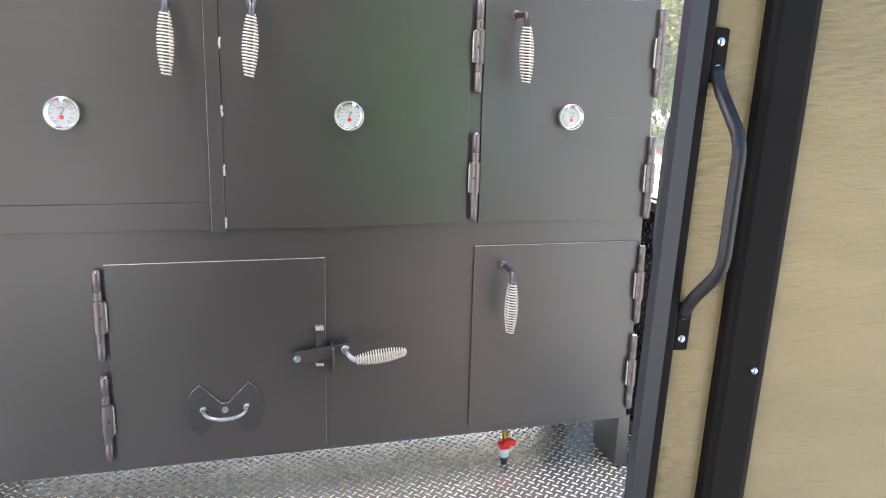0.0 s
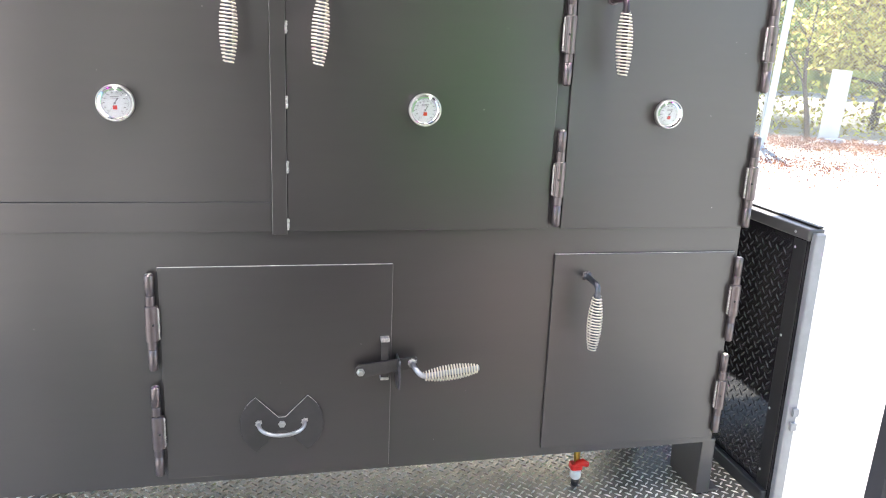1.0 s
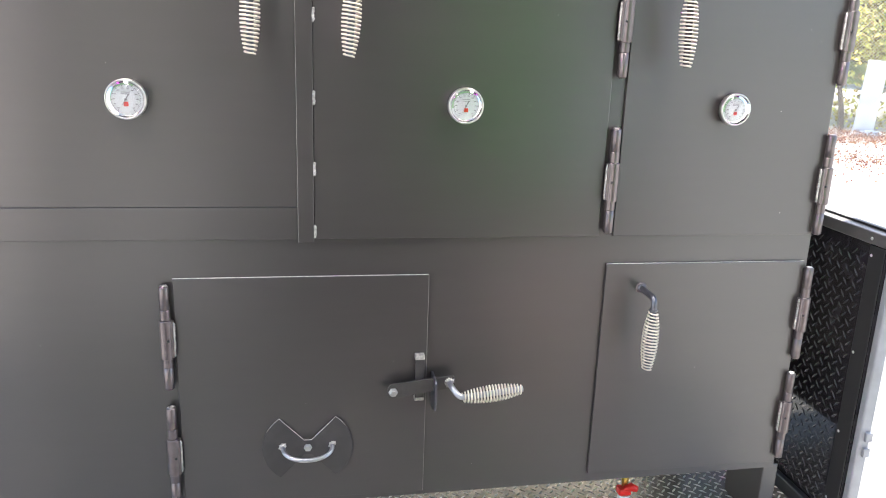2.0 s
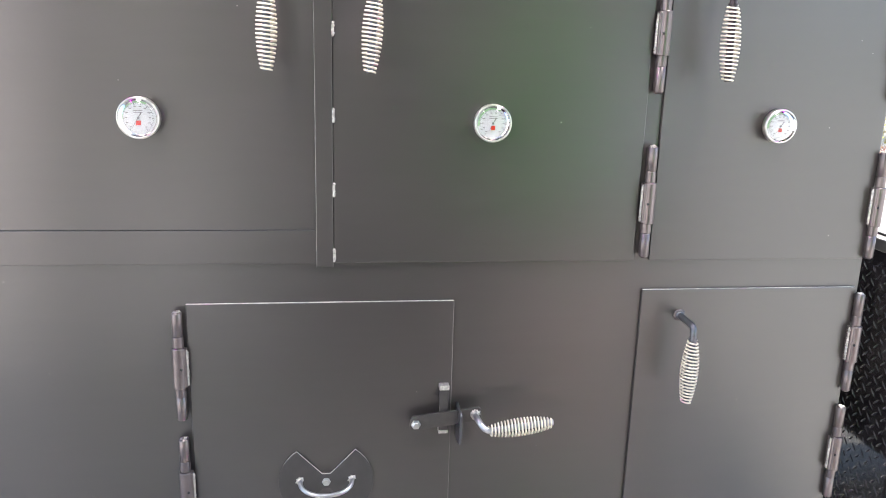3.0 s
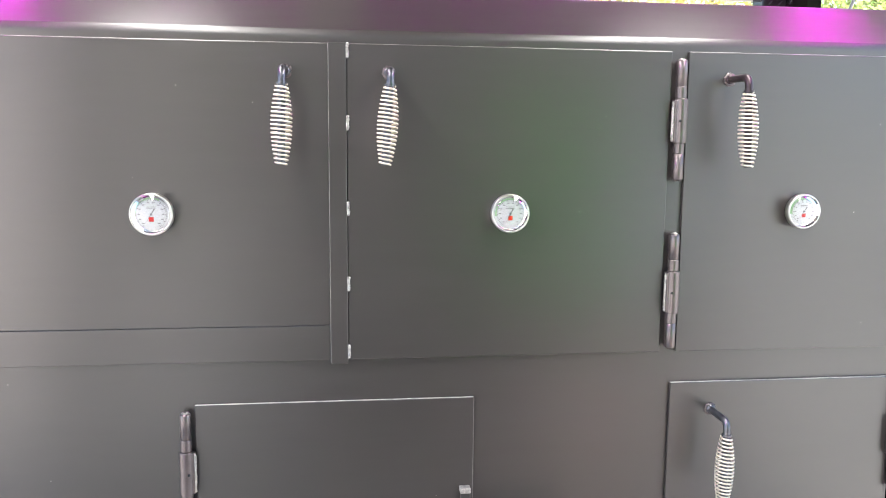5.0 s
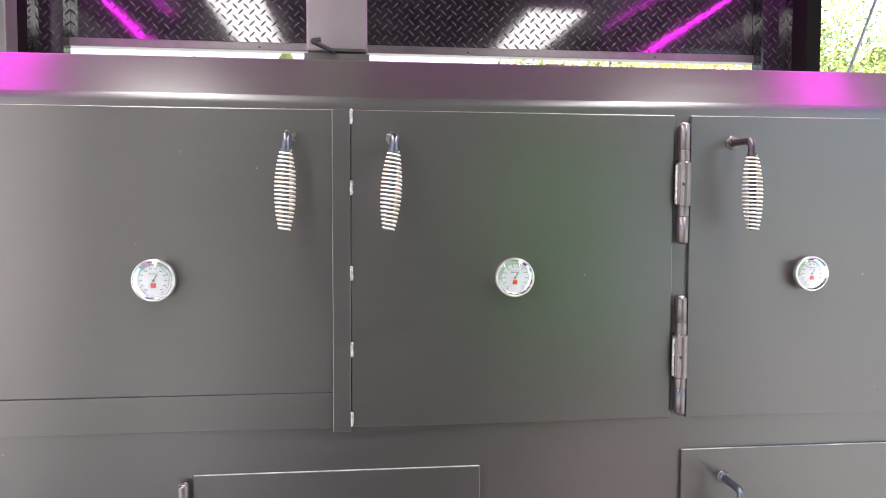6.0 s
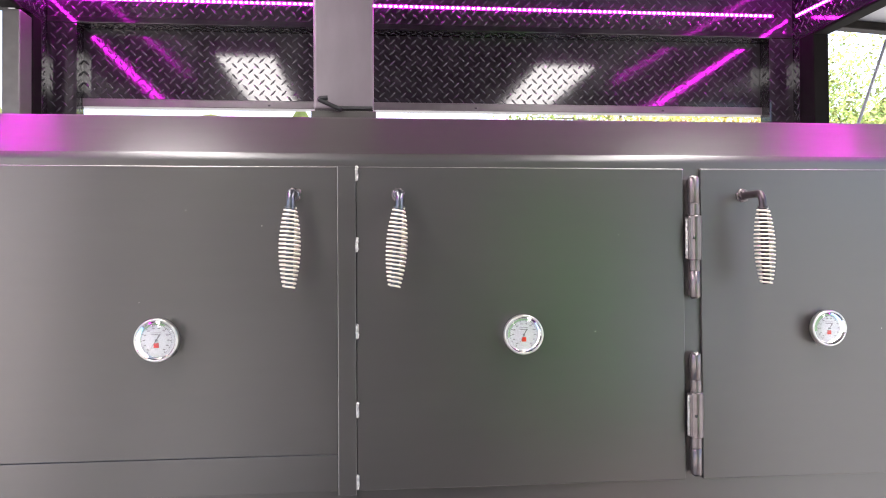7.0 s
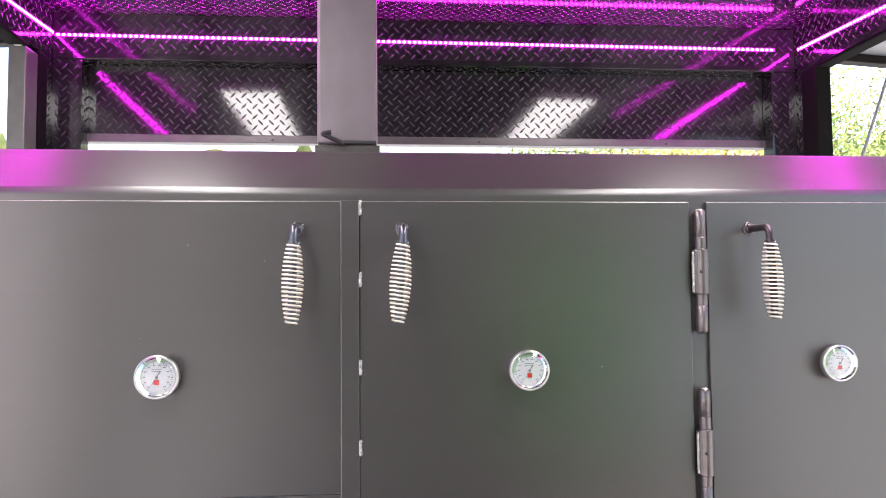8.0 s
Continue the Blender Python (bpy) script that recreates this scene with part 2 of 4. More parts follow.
# ---- setting ----
floor = structure("floor", boxed(XL - 0.04, XR + 0.04, YF, YB + 0.07, FZ - 0.1, FZ), FLOOR,
                  "scuffed aluminium diamond tread plate trailer floor", "floor")
tread("floor_tread", (XL, -0.75, FZ), (1, 0, 0), (0, 1, 0), XR - XL, 1.58, FLOOR_BAR, floor, pitch=0.0150, bar=0.0118, wide=0.0030, high=0.0024)

cbm = boxed(XL - 0.04, XR + 0.04, YF, YB + 0.07, CZ, CZ + 0.06)
ceiling = structure("ceiling", cbm, TREAD, "glossy black diamond tread ceiling with lamps", "ceiling")
ctread = tread("ceiling_tread", (XL, YB, CZ), (1, 0, 0), (0, -1, 0), XR - XL, 1.3, TREAD, ceiling, high=0.0011)

# End wall: header, two narrow columns, and the part under the hatch opening.
OX0, OX1, OZ0, OZ1 = -1.066, 0.935, 1.36, 1.748
wall_end = structure("wall_end", boxed(OX0, OX1, YB, YB + 0.055, OZ1, CZ), TREAD,
                     "glossy black diamond tread end wall with a long hatch opening")
part("column", boxed(XL - 0.04, OX0, YB, YB + 0.055, FZ, CZ), TREAD, wall_end)
part("column", boxed(OX1, XR + 0.04, YB, YB + 0.055, FZ, CZ), TREAD, wall_end)
part("lower_panel", boxed(OX0, OX1, YB, YB + 0.055, 0.46, OZ0), TREAD, wall_end)
tread("header_tread", (XL, YB, OZ1 + 0.002), (1, 0, 0), (0, 0, 1), XR - XL, CZ - OZ1, TREAD, wall_end)
tread("column_tread", (XL + 0.006, YB, 1.36), (1, 0, 0), (0, 0, 1), 0.064, 0.40, TREAD, wall_end)
tread("column_tread", (OX1 + 0.003, YB, 1.36), (1, 0, 0), (0, 0, 1), 0.064, 0.40, TREAD, wall_end)
tread("reveal_tread", (OX0 + 0.0004, YB + 0.053, OZ0), (0, -1, 0), (0, 0, 1), 0.050, 0.388, TREAD, wall_end, high=0.002)
tread("reveal_tread", (OX1 - 0.0004, YB + 0.002, OZ0), (0, 1, 0), (0, 0, 1), 0.050, 0.388, TREAD, wall_end, high=0.002)
tread("reveal_tread", (OX0, YB + 0.053, OZ1 - 0.0004), (1, 0, 0), (0, -1, 0), OX1 - OX0, 0.050, TREAD, wall_end, high=0.002)
trim = structure("trim", boxed(XL, XR, YB - 0.006, YB - 0.0005, OZ1 + 0.001, OZ1 + 0.019, bevel=0.002), TREAD,
                 "thin black edge trim above the hatch opening", "trim")


# Right wall: half wall by the cooker, column, header over the doorway, solid wall behind.
HX = 0.955
wall_right = structure("wall_right", boxed(HX, HX + 0.034, -0.057, YB, FZ, 0.664), TREAD,
                       "black diamond tread half wall beside an open doorway")
part("jamb", boxed(XR, XR + 0.04, YF, -1.335, FZ, CZ), TREAD, wall_right)
part("column", boxed(XR, XR + 0.04, 0.808, YB, 0.664, 1.74), TREAD, wall_right)
part("header", boxed(XR, XR + 0.04, -1.335, YB, 1.74, CZ), TREAD, wall_right)
tread("half_wall_tread", (HX, YB, FZ + 0.045), (0, -1, 0), (0, 0, 1), 0.852, 0.67, TREAD, wall_right, high=0.0016)
tread("column_tread", (XR, YB - 0.002, 0.70), (0, -1, 0), (0, 0, 1), 0.038, 1.04, TREAD, wall_right)
tread("header_tread", (XR, YB, 1.756), (0, -1, 0), (0, 0, 1), 1.6, 0.13, TREAD, wall_right)
rail = structure("rail", boxed(HX - 0.004, HX + 0.04, -0.062, 0.807, 0.664, 0.694, bevel=0.004), RAIL,
                 "grey metal cap rail on the half wall", "rail")
part("gasket", boxed(HX + 0.022, HX + 0.038, -0.057, 0.80, 0.6945, 0.700, bevel=0.002), BLACK, rail, "black rubber gasket")
post = structure("post", boxed(HX + 0.006, HX + 0.035, -0.077, -0.0572, FZ, 0.686, bevel=0.004), POST,
                 "silver metal end post of the half wall", "post")
for z in (0.205, 0.165):
    part("strike_plate", boxed(HX + 0.018, HX + 0.034, -0.085, -0.0765, z, z + 0.022, bevel=0.001), POST, post)
edge_strip = structure("edge_strip", boxed(HX - 0.004, HX - 0.0005, -0.056, -0.010, FZ + 0.04, 0.663, bevel=0.001), OUTSIDE,
                       "smooth black edge strip of the half wall panel", "trim")
for z in (0.640, 0.405, 0.200, 0.02):
    sb = bmesh.new()
    bmesh.ops.create_uvsphere(sb, u_segments=10, v_segments=6, radius=0.0038,
                              matrix=Matrix.Translation((HX - 0.004, -0.018, z)) @ Matrix.Diagonal((0.5, 1, 1, 1)))
    part("screw", sb, ZINC, edge_strip, smooth=True)
sb = bmesh.new()
bmesh.ops.create_uvsphere(sb, u_segments=10, v_segments=6, radius=0.0042,
                          matrix=Matrix.Translation((HX - 0.005, -0.012, 0.678)) @ Matrix.Diagonal((0.5, 1, 1, 1)))
part("screw", sb, ZINC, rail, smooth=True)
baseboard = structure("baseboard", boxed(HX - 0.018, HX - 0.0005, -0.057, YB - 0.001, FZ + 0.0005, FZ + 0.04, bevel=0.004), FRAME_EDGE,
                      "slate-blue metal angle along the floor edge", "baseboard")
frame_right = structure("frame_right", boxed(XR - 0.006, XR + 0.04, 0.730, 0.807, 0.709, 1.739, bevel=0.004), MATTE,
                        "dark metal frame of the side hatch opening", "frame")
frame_right_top = structure("frame_head", boxed(XR - 0.006, XR + 0.04, -1.333, 0.729, 1.729, 1.739, bevel=0.003), MATTE,
                            "dark metal head of the side opening", "frame")

wall_left = structure("wall_left", boxed(XL - 0.04, XL, -1.05, YB, 1.74, CZ), TREAD, "black diamond tread side wall over a wide opening")
part("jamb", boxed(XL - 0.04, XL, YF, -1.05, FZ, CZ), TREAD, wall_left)
part("column", boxed(XL - 0.04, XL, 0.801, YB, FZ, 1.74), TREAD, wall_left)
tread("column_tread", (XL, 0.803, 0.70), (0, 1, 0), (0, 0, 1), 0.036, 1.04, TREAD, wall_left)
tread("header_tread", (XL, -0.75, 1.756), (0, 1, 0), (0, 0, 1), 1.6, 0.13, TREAD, wall_left)
frame_left = structure("frame_left", boxed(XL - 0.04, XL + 0.006, 0.742, 0.800, FZ, 1.739, bevel=0.004), MATTE,
                       "dark metal frame of the side opening with a grey edge", "frame")
part("edge_strip", boxed(XL - 0.04, XL + 0.004, 0.670, 0.7415, FZ, 1.728, bevel=0.003), RAIL, frame_left, "grey metal edge strip")
frame_left_top = structure("frame_head", boxed(XL - 0.04, XL + 0.006, -1.045, 0.669, 1.729, 1.739, bevel=0.003), MATTE,
                           "dark metal head of the side opening", "frame")
# Unseen dark wall, added to darken the middle of the smoker's reflections.
dark_reflection_wall = structure("dark_reflection_wall", boxed(-0.78, 0.50, -2.66, -2.60, GZ, 2.1, bevel=0.004), OUTSIDE, "plain dark wall added unseen behind the camera to darken reflections")
# Out-of-view sunlit wall, added as a reflector for the smoker's left door.
reflector_wall = structure("reflector_wall", boxed(-7.4, -2.5, -6.15, -6.0, GZ, 2.9, bevel=0.01), PALE, "unseen pale warm wall added to brighten the left door's reflection")

# ---- end hatch, side hatches, lamps, light strips ----


def end_hatch():
    h = thing("end_hatch", (0, YB + 0.057, OZ1))
    tagged(h, "closed glossy black diamond tread hatch panel in the end wall", "hatch")
    x0, x1 = OX0 - 0.03, OX1 + 0.03
    part("panel", boxed(x0, x1, 0.0, 0.03, -0.218, 0.05, bevel=0.002), TREAD, h)
    tread("panel_tread", (x0 + 0.03, 0.0, -0.197), (1, 0, 0), (0, 0, 1), x1 - x0 - 0.06, 0.22, TREAD, h)
    part("bottom_bar", boxed(x0, x1, -0.012, 0.03, -0.2205, -0.1975, bevel=0.002), RAIL, h, "grey aluminium bottom bar")
    for x in (-0.55, 0.05, 0.62):
        part("screw", boxed(x - 0.004, x + 0.004, -0.015, -0.012, -0.2145, -0.2095, bevel=0.001), BLACK, h)
    return h


end_hatch()


def side_hatch(name, x, way, y0, y1, rise, label):
    """A raised awning flap: frame, skin, cross rib and a gas strut."""
    h = thing(name, (x, 0, 1.79))
    tagged(h, label, "hatch", "raised side hatches")
    wide = 0.62
    m = Matrix.Rotation(way * rise, 4, "Y")

    def tilt(bm):
        bmesh.ops.transform(bm, matrix=m, verts=bm.verts[:])
        return bm

    a, b = (0.02, wide) if way > 0 else (-wide, -0.02)
    part("skin", tilt(boxed(a, b, y0, y1, 0.0, 0.02, bevel=0.002)), POST, h)
    for y in (y0, y1 - 0.04):
        part("side_frame", tilt(boxed(a, b, y, y + 0.04, -0.025, -0.0005, bevel=0.003)), FRAME, h)
    e = b - 0.04 if way > 0 else a
    part("edge_frame", tilt(boxed(e, e + 0.04, y0 + 0.041, y1 - 0.041, -0.025, -0.0005, bevel=0.003)), FRAME, h)
    mid = way * 0.30
    part("rib", tilt(boxed(mid - 0.015, mid + 0.015, y0 + 0.041, y1 - 0.041, -0.02, -0.0005, bevel=0.003)), FRAME, h)
    top = m @ Vector((way * 0.195, y1 - 0.06, -0.035))
    foot = Vector((way * 0.005, y1 - 0.06, -0.55))
    rod = part("gas_strut", tube(bmesh.new(), [top, top.lerp(foot, 0.7)], 0.0045, 10), POST, h, "thin silver strut rod", smooth=True)
    part("strut_body", tube(bmesh.new(), [top.lerp(foot, 0.7), foot], 0.009, 10), BLACK, rod, "black strut cylinder", smooth=True)
    return h


side_hatch("side_hatch", XR + 0.04, 1, -0.02, 0.80, 0.06, "raised silver awning hatch with a thin gas strut")
side_hatch("side_hatch", XL - 0.04, -1, -1.0, 0.80, 0.06, "raised silver awning hatch over the open side")


def ceiling_lamp(x0, x1, y0, y1):
    c = thing("ceiling_lamp", ((x0 + x1) / 2, (y0 + y1) / 2, CZ))
    tagged(c, "slim white rectangular ceiling lamp, lit", "lamp", "ceiling lamps")
    w, l = (x1 - x0) / 2, (y1 - y0) / 2
    fb = bmesh.new()
    block(fb, -w - 0.012, -w, -l - 0.012, l + 0.012, -0.03, -0.0005, bevel=0.002)
    block(fb, w, w + 0.012, -l - 0.012, l + 0.012, -0.03, -0.0005, bevel=0.002)
    block(fb, -w, w, -l - 0.012, -l, -0.03, -0.0005, bevel=0.002)
    block(fb, -w, w, l, l + 0.012, -0.03, -0.0005, bevel=0.002)
    part("frame", fb, WHITE, c)
    part("diffuser", boxed(-w, w, -l, l, -0.026, -0.004), LAMP, c, "glowing white diffuser")
    return c


ceiling_lamp(-0.825, -0.615, -1.05, 0.25)
ceiling_lamp(0.400, 0.630, -1.05, 0.20)


def light_strip(a, b, out, label, pitch=0.0150):
    """A tape of small lights from a to b on a wall whose face looks along out."""
    a, b, out = Vector(a), Vector(b), Vector(out)
    s = thing("light_strip", a)
    tagged(s, label, "light strip", "magenta light strips")
    d = (b - a)
    n = int(d.length / pitch)
    d.normalize()
    up = Vector((0, 0, 1))
    tb = bmesh.new()
    corners = [(p, q, r) for p in (0, (b - a).length) for q in (-0.004, 0.004) for r in (0.0005, 0.0018)]
    vs = [tb.verts.new(d * p + up * q + out * r) for p, q, r in corners]
    for f in ((0, 1, 3, 2), (4, 6, 7, 5), (0, 4, 5, 1), (2, 3, 7, 6), (0, 2, 6, 4), (1, 5, 7, 3)):
        tb.faces.new([vs[k] for k in f])
    bmesh.ops.recalc_face_normals(tb, faces=tb.faces[:])
    tape = part("tape", tb, LED_TAPE, s)
    lb = bmesh.new()
    for k in range(n):
        c = d * ((k + 0.5) * pitch) + out * 0.002
        ring = [lb.verts.new(c + d * 0.0050 * math.cos(t) + up * 0.0042 * math.sin(t)) for t in (math.pi * j / 4 for j in range(8))]
        tip = [lb.verts.new(c + out * 0.0022 + d * 0.0034 * math.cos(t) + up * 0.0028 * math.sin(t)) for t in (math.pi * j / 4 for j in range(8))]
        lb.faces.new(tip)
        for j in range(8):
            lb.faces.new((ring[j], ring[(j + 1) % 8], tip[(j + 1) % 8], tip[j]))
    bmesh.ops.recalc_face_normals(lb, faces=lb.faces[:])
    dots = part("light_dots", lb, LED, tape, "small glowing magenta dots")
    dots["kind"] = "stuff"
    return s


light_strip((XL + 0.004, YB, 1.817), (0.949, YB, 1.817), (0, -1, 0), "magenta light strip along the end wall header")
light_strip((XL, YB - 0.006, 1.820), (XL, -0.75, 1.750), (1, 0, 0), "magenta light strip along the side wall header")
light_strip((XR, YB - 0.022, 1.812), (XR, -0.75, 1.746), (-1, 0, 0), "magenta light strip along the side wall header")

# ---- the cooker ----
SX0, SX1 = -1.05, 0.806
SB, ST = 0.101, 1.368
smoker = thing("smoker", ((SX0 + SX1) / 2, 0.3, FZ))
tagged(smoker, "large dark satin-painted steel barbecue smoker cabinet with five doors", "smoker")
INV = smoker.matrix_basis.inverted()


def on_smoker(name, bm, mat, parent=None, label="", smooth=False):
    """A part of the cooker, given in world places."""
    bmesh.ops.transform(bm, matrix=INV, verts=bm.verts[:])
    return part(name, bm, mat, parent or smoker, label, smooth)


prof = [(0.0, SB)]
arc = [(0.030 - 0.030 * math.cos(t), 1.262 + 0.030 * math.sin(t)) for t in (radians(30) * k / 6 for k in range(7))]
prof += arc
prof += [(0.146, ST - 0.004), (0.154, ST), (0.62, ST), (0.63, ST - 0.01), (0.63, SB)]
bodybm = extrude_outline(prof, lambda u, v, t: (t, u, v), SX0, SX1, bevel=0.0015)
for v in bodybm.verts:
    if v.co.z < 0.3:
        v.co.z += 0.0235 * (v.co.x - SX1) / (SX1 - SX0)
    if v.co.z > 1.27 and v.co.x > 0:
        v.co.x += 0.45 * (v.co.z - 1.262)
on_smoker("body", bodybm, PAINT)

DT = 0.008


def worn_lit_top(ob):
    """Bare worn upper edge of a plate, paled further to paint in lamp light."""
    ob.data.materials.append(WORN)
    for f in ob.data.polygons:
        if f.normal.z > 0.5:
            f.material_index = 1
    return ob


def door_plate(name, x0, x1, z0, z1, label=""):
    return worn_lit_top(on_smoker(name, boxed(x0, x1, -DT, -0.0006, z0, z1, bevel=0.0016), PAINT, None, label))


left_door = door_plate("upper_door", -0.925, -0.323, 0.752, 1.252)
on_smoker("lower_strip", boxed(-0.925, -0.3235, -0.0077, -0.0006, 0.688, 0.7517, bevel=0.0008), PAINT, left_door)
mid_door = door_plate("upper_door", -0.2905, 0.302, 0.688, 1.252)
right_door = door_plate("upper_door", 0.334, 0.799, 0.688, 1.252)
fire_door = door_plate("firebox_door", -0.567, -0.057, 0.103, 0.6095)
# Paler bevel along the right edge of the firebox door.
fire_door.data.materials.append(PALE_EDGE)
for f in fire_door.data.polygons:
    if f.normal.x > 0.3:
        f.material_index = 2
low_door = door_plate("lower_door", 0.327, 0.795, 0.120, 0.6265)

closing = on_smoker("closing_strip", boxed(-0.3228, -0.2912, -0.0115, -0.0006, 0.681, 1.253, bevel=0.0014), PAINT)
closing.data.materials.append(WORN)
for f in closing.data.polygons:
    if f.normal.x < -0.5:
        f.material_index = 1
rng = random.Random(5)
for z in (1.240, 1.115, 0.965, 0.828, 0.703):
    wb = bead([(-0.2900, -0.0085, z - 0.013 + 0.0065 * k) for k in range(5)], 0.0034, int(z * 1000))
    on_smoker("tack_weld", wb, WELD, closing, "bare metal tack weld", smooth=True)


def thermometer(x, z, turn, size=1.0):
    bm, _ = lathe(bmesh.new(), [(0.006, 0.0), (0.012, 0.003), (0.030, 0.010), (0.0345, 0.013), (0.0362, 0.016), (0.0365, 0.026), (0.0358, 0.0295),
                                (0.0342, 0.0305), (0.0328, 0.0292), (0.0322, 0.0262), (0.0, 0.0255)], (x, -DT, z), 44)
    grow = Matrix.Translation((x, -DT, z)) @ Matrix.Scale(size, 4) @ Matrix.Translation((-x, DT, -z))
    bmesh.ops.transform(bm, matrix=grow, verts=bm.verts[:])
    bezel = on_smoker("thermometer", bm, CHROME, None, "round dial thermometer with a chrome bezel", smooth=True)
    y = -DT - 0.0265
    dm = bmesh.new()
    bmesh.ops.create_circle(dm, cap_ends=True, segments=40, radius=0.0320,
                            matrix=Matrix.Translation((x, y, z)) @ Matrix.Rotation(radians(90), 4, "X"))
    bmesh.ops.transform(dm, matrix=grow, verts=dm.verts[:])
    on_smoker("dial", dm, DIAL, bezel, "white dial face")
    # Green reflection of the surroundings, painted as an arc on the dial.
    gm = bmesh.new()
    for k in range(26):
        a0, a1 = radians(60 + k * 5), radians(60 + (k + 1) * 5)
        vs = [gm.verts.new((x + r * math.cos(a), y - 0.0004, z + r * math.sin(a))) for r, a in ((0.0275, a0), (0.0315, a0), (0.0315, a1), (0.0275, a1))]
        gm.faces.new(vs)
    bmesh.ops.transform(gm, matrix=grow, verts=gm.verts[:])
    on_smoker("green_reflection", gm, LIME, bezel, "pale green reflection painted on the dial rim")
    tm = bmesh.new()
    for k in range(45):
        a = radians(-55 + k * 290 / 44)
        r0 = 0.0235 if k % 4 == 0 else 0.0255
        c, s = math.cos(a), math.sin(a)
        w = 0.0004 if k % 4 else 0.0007
        vs = [tm.verts.new((x + r * c - e * s, y - 0.0008, z + r * s + e * c)) for r, e in ((r0, -w), (0.0275, -w), (0.0275, w), (r0, w))]
        tm.faces.new(vs)
    for k in range(12):
        a = radians(-50 + k * 280 / 11)
        c, s = math.cos(a), math.sin(a)
        vs = [tm.verts.new((x + 0.0205 * c + p, y - 0.0008, z + 0.0205 * s + q)) for p, q in ((-0.0022, -0.0008), (0.0022, -0.0008), (0.0022, 0.0008), (-0.0022, 0.0008))]
        tm.faces.new(vs)
    for dz in (0.0095, 0.0125):
        vs = [tm.verts.new((x + p, y - 0.0008, z + dz + q)) for p, q in ((-0.008, -0.0005), (0.008, -0.0005), (0.008, 0.0005), (-0.008, 0.0005))]
        tm.faces.new(vs)
    bmesh.ops.transform(tm, matrix=grow, verts=tm.verts[:])
    on_smoker("dial_marks", tm, INK, bezel)
    rm = bmesh.new()
    block(rm, x - 0.0042, x + 0.0042, y - 0.0012, y - 0.0008, z - 0.0125, z - 0.0045)
    bmesh.ops.transform(rm, matrix=grow, verts=rm.verts[:])
    on_smoker("red_mark", rm, RED, bezel, "small red square")
    nm = bmesh.new()
    c, s = math.cos(turn), math.sin(turn)
    vs = [nm.verts.new((x + p * c - q * s, y - 0.0022, z + p * s + q * c)) for p, q in ((-0.011, -0.0013), (0.0, -0.0006), (0.0235, 0.0), (0.0, 0.0006), (-0.011, 0.0013))]
    nm.faces.new(vs)
    bmesh.ops.create_cone(nm, cap_ends=True, segments=14, radius1=0.0022, radius2=0.0018, depth=0.003,
                          matrix=Matrix.Translation((x, y - 0.002, z)) @ Matrix.Rotation(radians(90), 4, "X"))
    bmesh.ops.transform(nm, matrix=grow, verts=nm.verts[:])
    on_smoker("needle", nm, INK, bezel, "dark pointer")
    gg, _ = lathe(bmesh.new(), [(0.0, 0.0322), (0.018, 0.0319), (0.0320, 0.0310), (0.0320, 0.0300), (0.018, 0.0309), (0.0, 0.0312)], (x, -DT, z), 36)
    bmesh.ops.transform(gg, matrix=grow, verts=gg.verts[:])
    g = on_smoker("glass", gg, GLASS, bezel, "clear dial glass", smooth=True)
    g.visible_shadow = False


thermometer(-0.622, 0.957, radians(238))
thermometer(0.000, 0.957, radians(242), 0.96)
thermometer(0.564, 0.960, radians(236), 0.90)


def coil_points(length, turns, steps, r_end, r_mid):
    pts = []
    for k in range(turns * steps + 1):
        t = k / (turns * steps)
        s = math.sin(math.pi * (0.03 + 0.94 * t)) ** 0.85
        r = r_end + (r_mid - r_end) * s
        a = 2 * math.pi * k / steps
        pts.append((r * math.cos(a), r * math.sin(a), -length * t))
    return pts


def spring_grip(place, down, length, parent, label="pale coiled wire spring grip", fat=0.0166):
    """A barrel-shaped coil round a rod from place along down."""
    turn = Vector((0, 0, -1)).rotation_difference(Vector(down)).to_matrix().to_4x4()
    bm = tube(bmesh.new(), coil_points(length, 19, 18, 0.0078, fat), 0.0017, 7)
    bmesh.ops.transform(bm, matrix=Matrix.Translation(place) @ turn, verts=bm.verts[:])
    return on_smoker("spring_grip", bm, SPRING, parent, label, smooth=True)


def door_pull(x, z, mat, lean=0.0):
    reach = 0.080
    bm = tube(bmesh.new(), bent([(x, -DT, z), (x, -reach, z - 0.002), (x + lean, -reach - 0.004, z - 0.160)], 0.016), 0.0068, 12)
    rod = on_smoker("door_handle", bm, mat, None, "bent steel rod door handle", smooth=True)
    bb, _ = lathe(bmesh.new(), [(0.0, 0.008), (0.0075, 0.008), (0.0090, 0.005), (0.0098, 0.0), (0.0, 0.0)], (x, -DT, z), 20)
    on_smoker("boss", bb, mat, rod, smooth=True)
    wb = bead([(x + 0.0098 * math.cos(k * 0.66), -DT - 0.001, z + 0.0098 * math.sin(k * 0.66)) for k in range(10)], 0.0030, int(1000 * (x + z)))
    on_smoker("weld_ring", wb, HINGE, rod, "rough weld round the rod", smooth=True)
    cb, _ = lathe(bmesh.new(), [(0.0, 0.0), (0.009, 0.0), (0.009, 0.003), (0.0, 0.003)], (0, 0, 0), 16)
    bmesh.ops.transform(cb, matrix=Matrix.Translation((x + lean * 0.17, -reach - 0.0005, z - 0.025)) @ Matrix.Rotation(radians(90), 4, "X"), verts=cb.verts[:])
    on_smoker("collar", cb, mat, rod)
    d = Vector((lean * 0.85, -0.003, -0.13)).normalized()
    spring_grip((x + lean * 0.16, -reach - 0.0006, z - 0.028), d, 0.131, rod)
    return rod


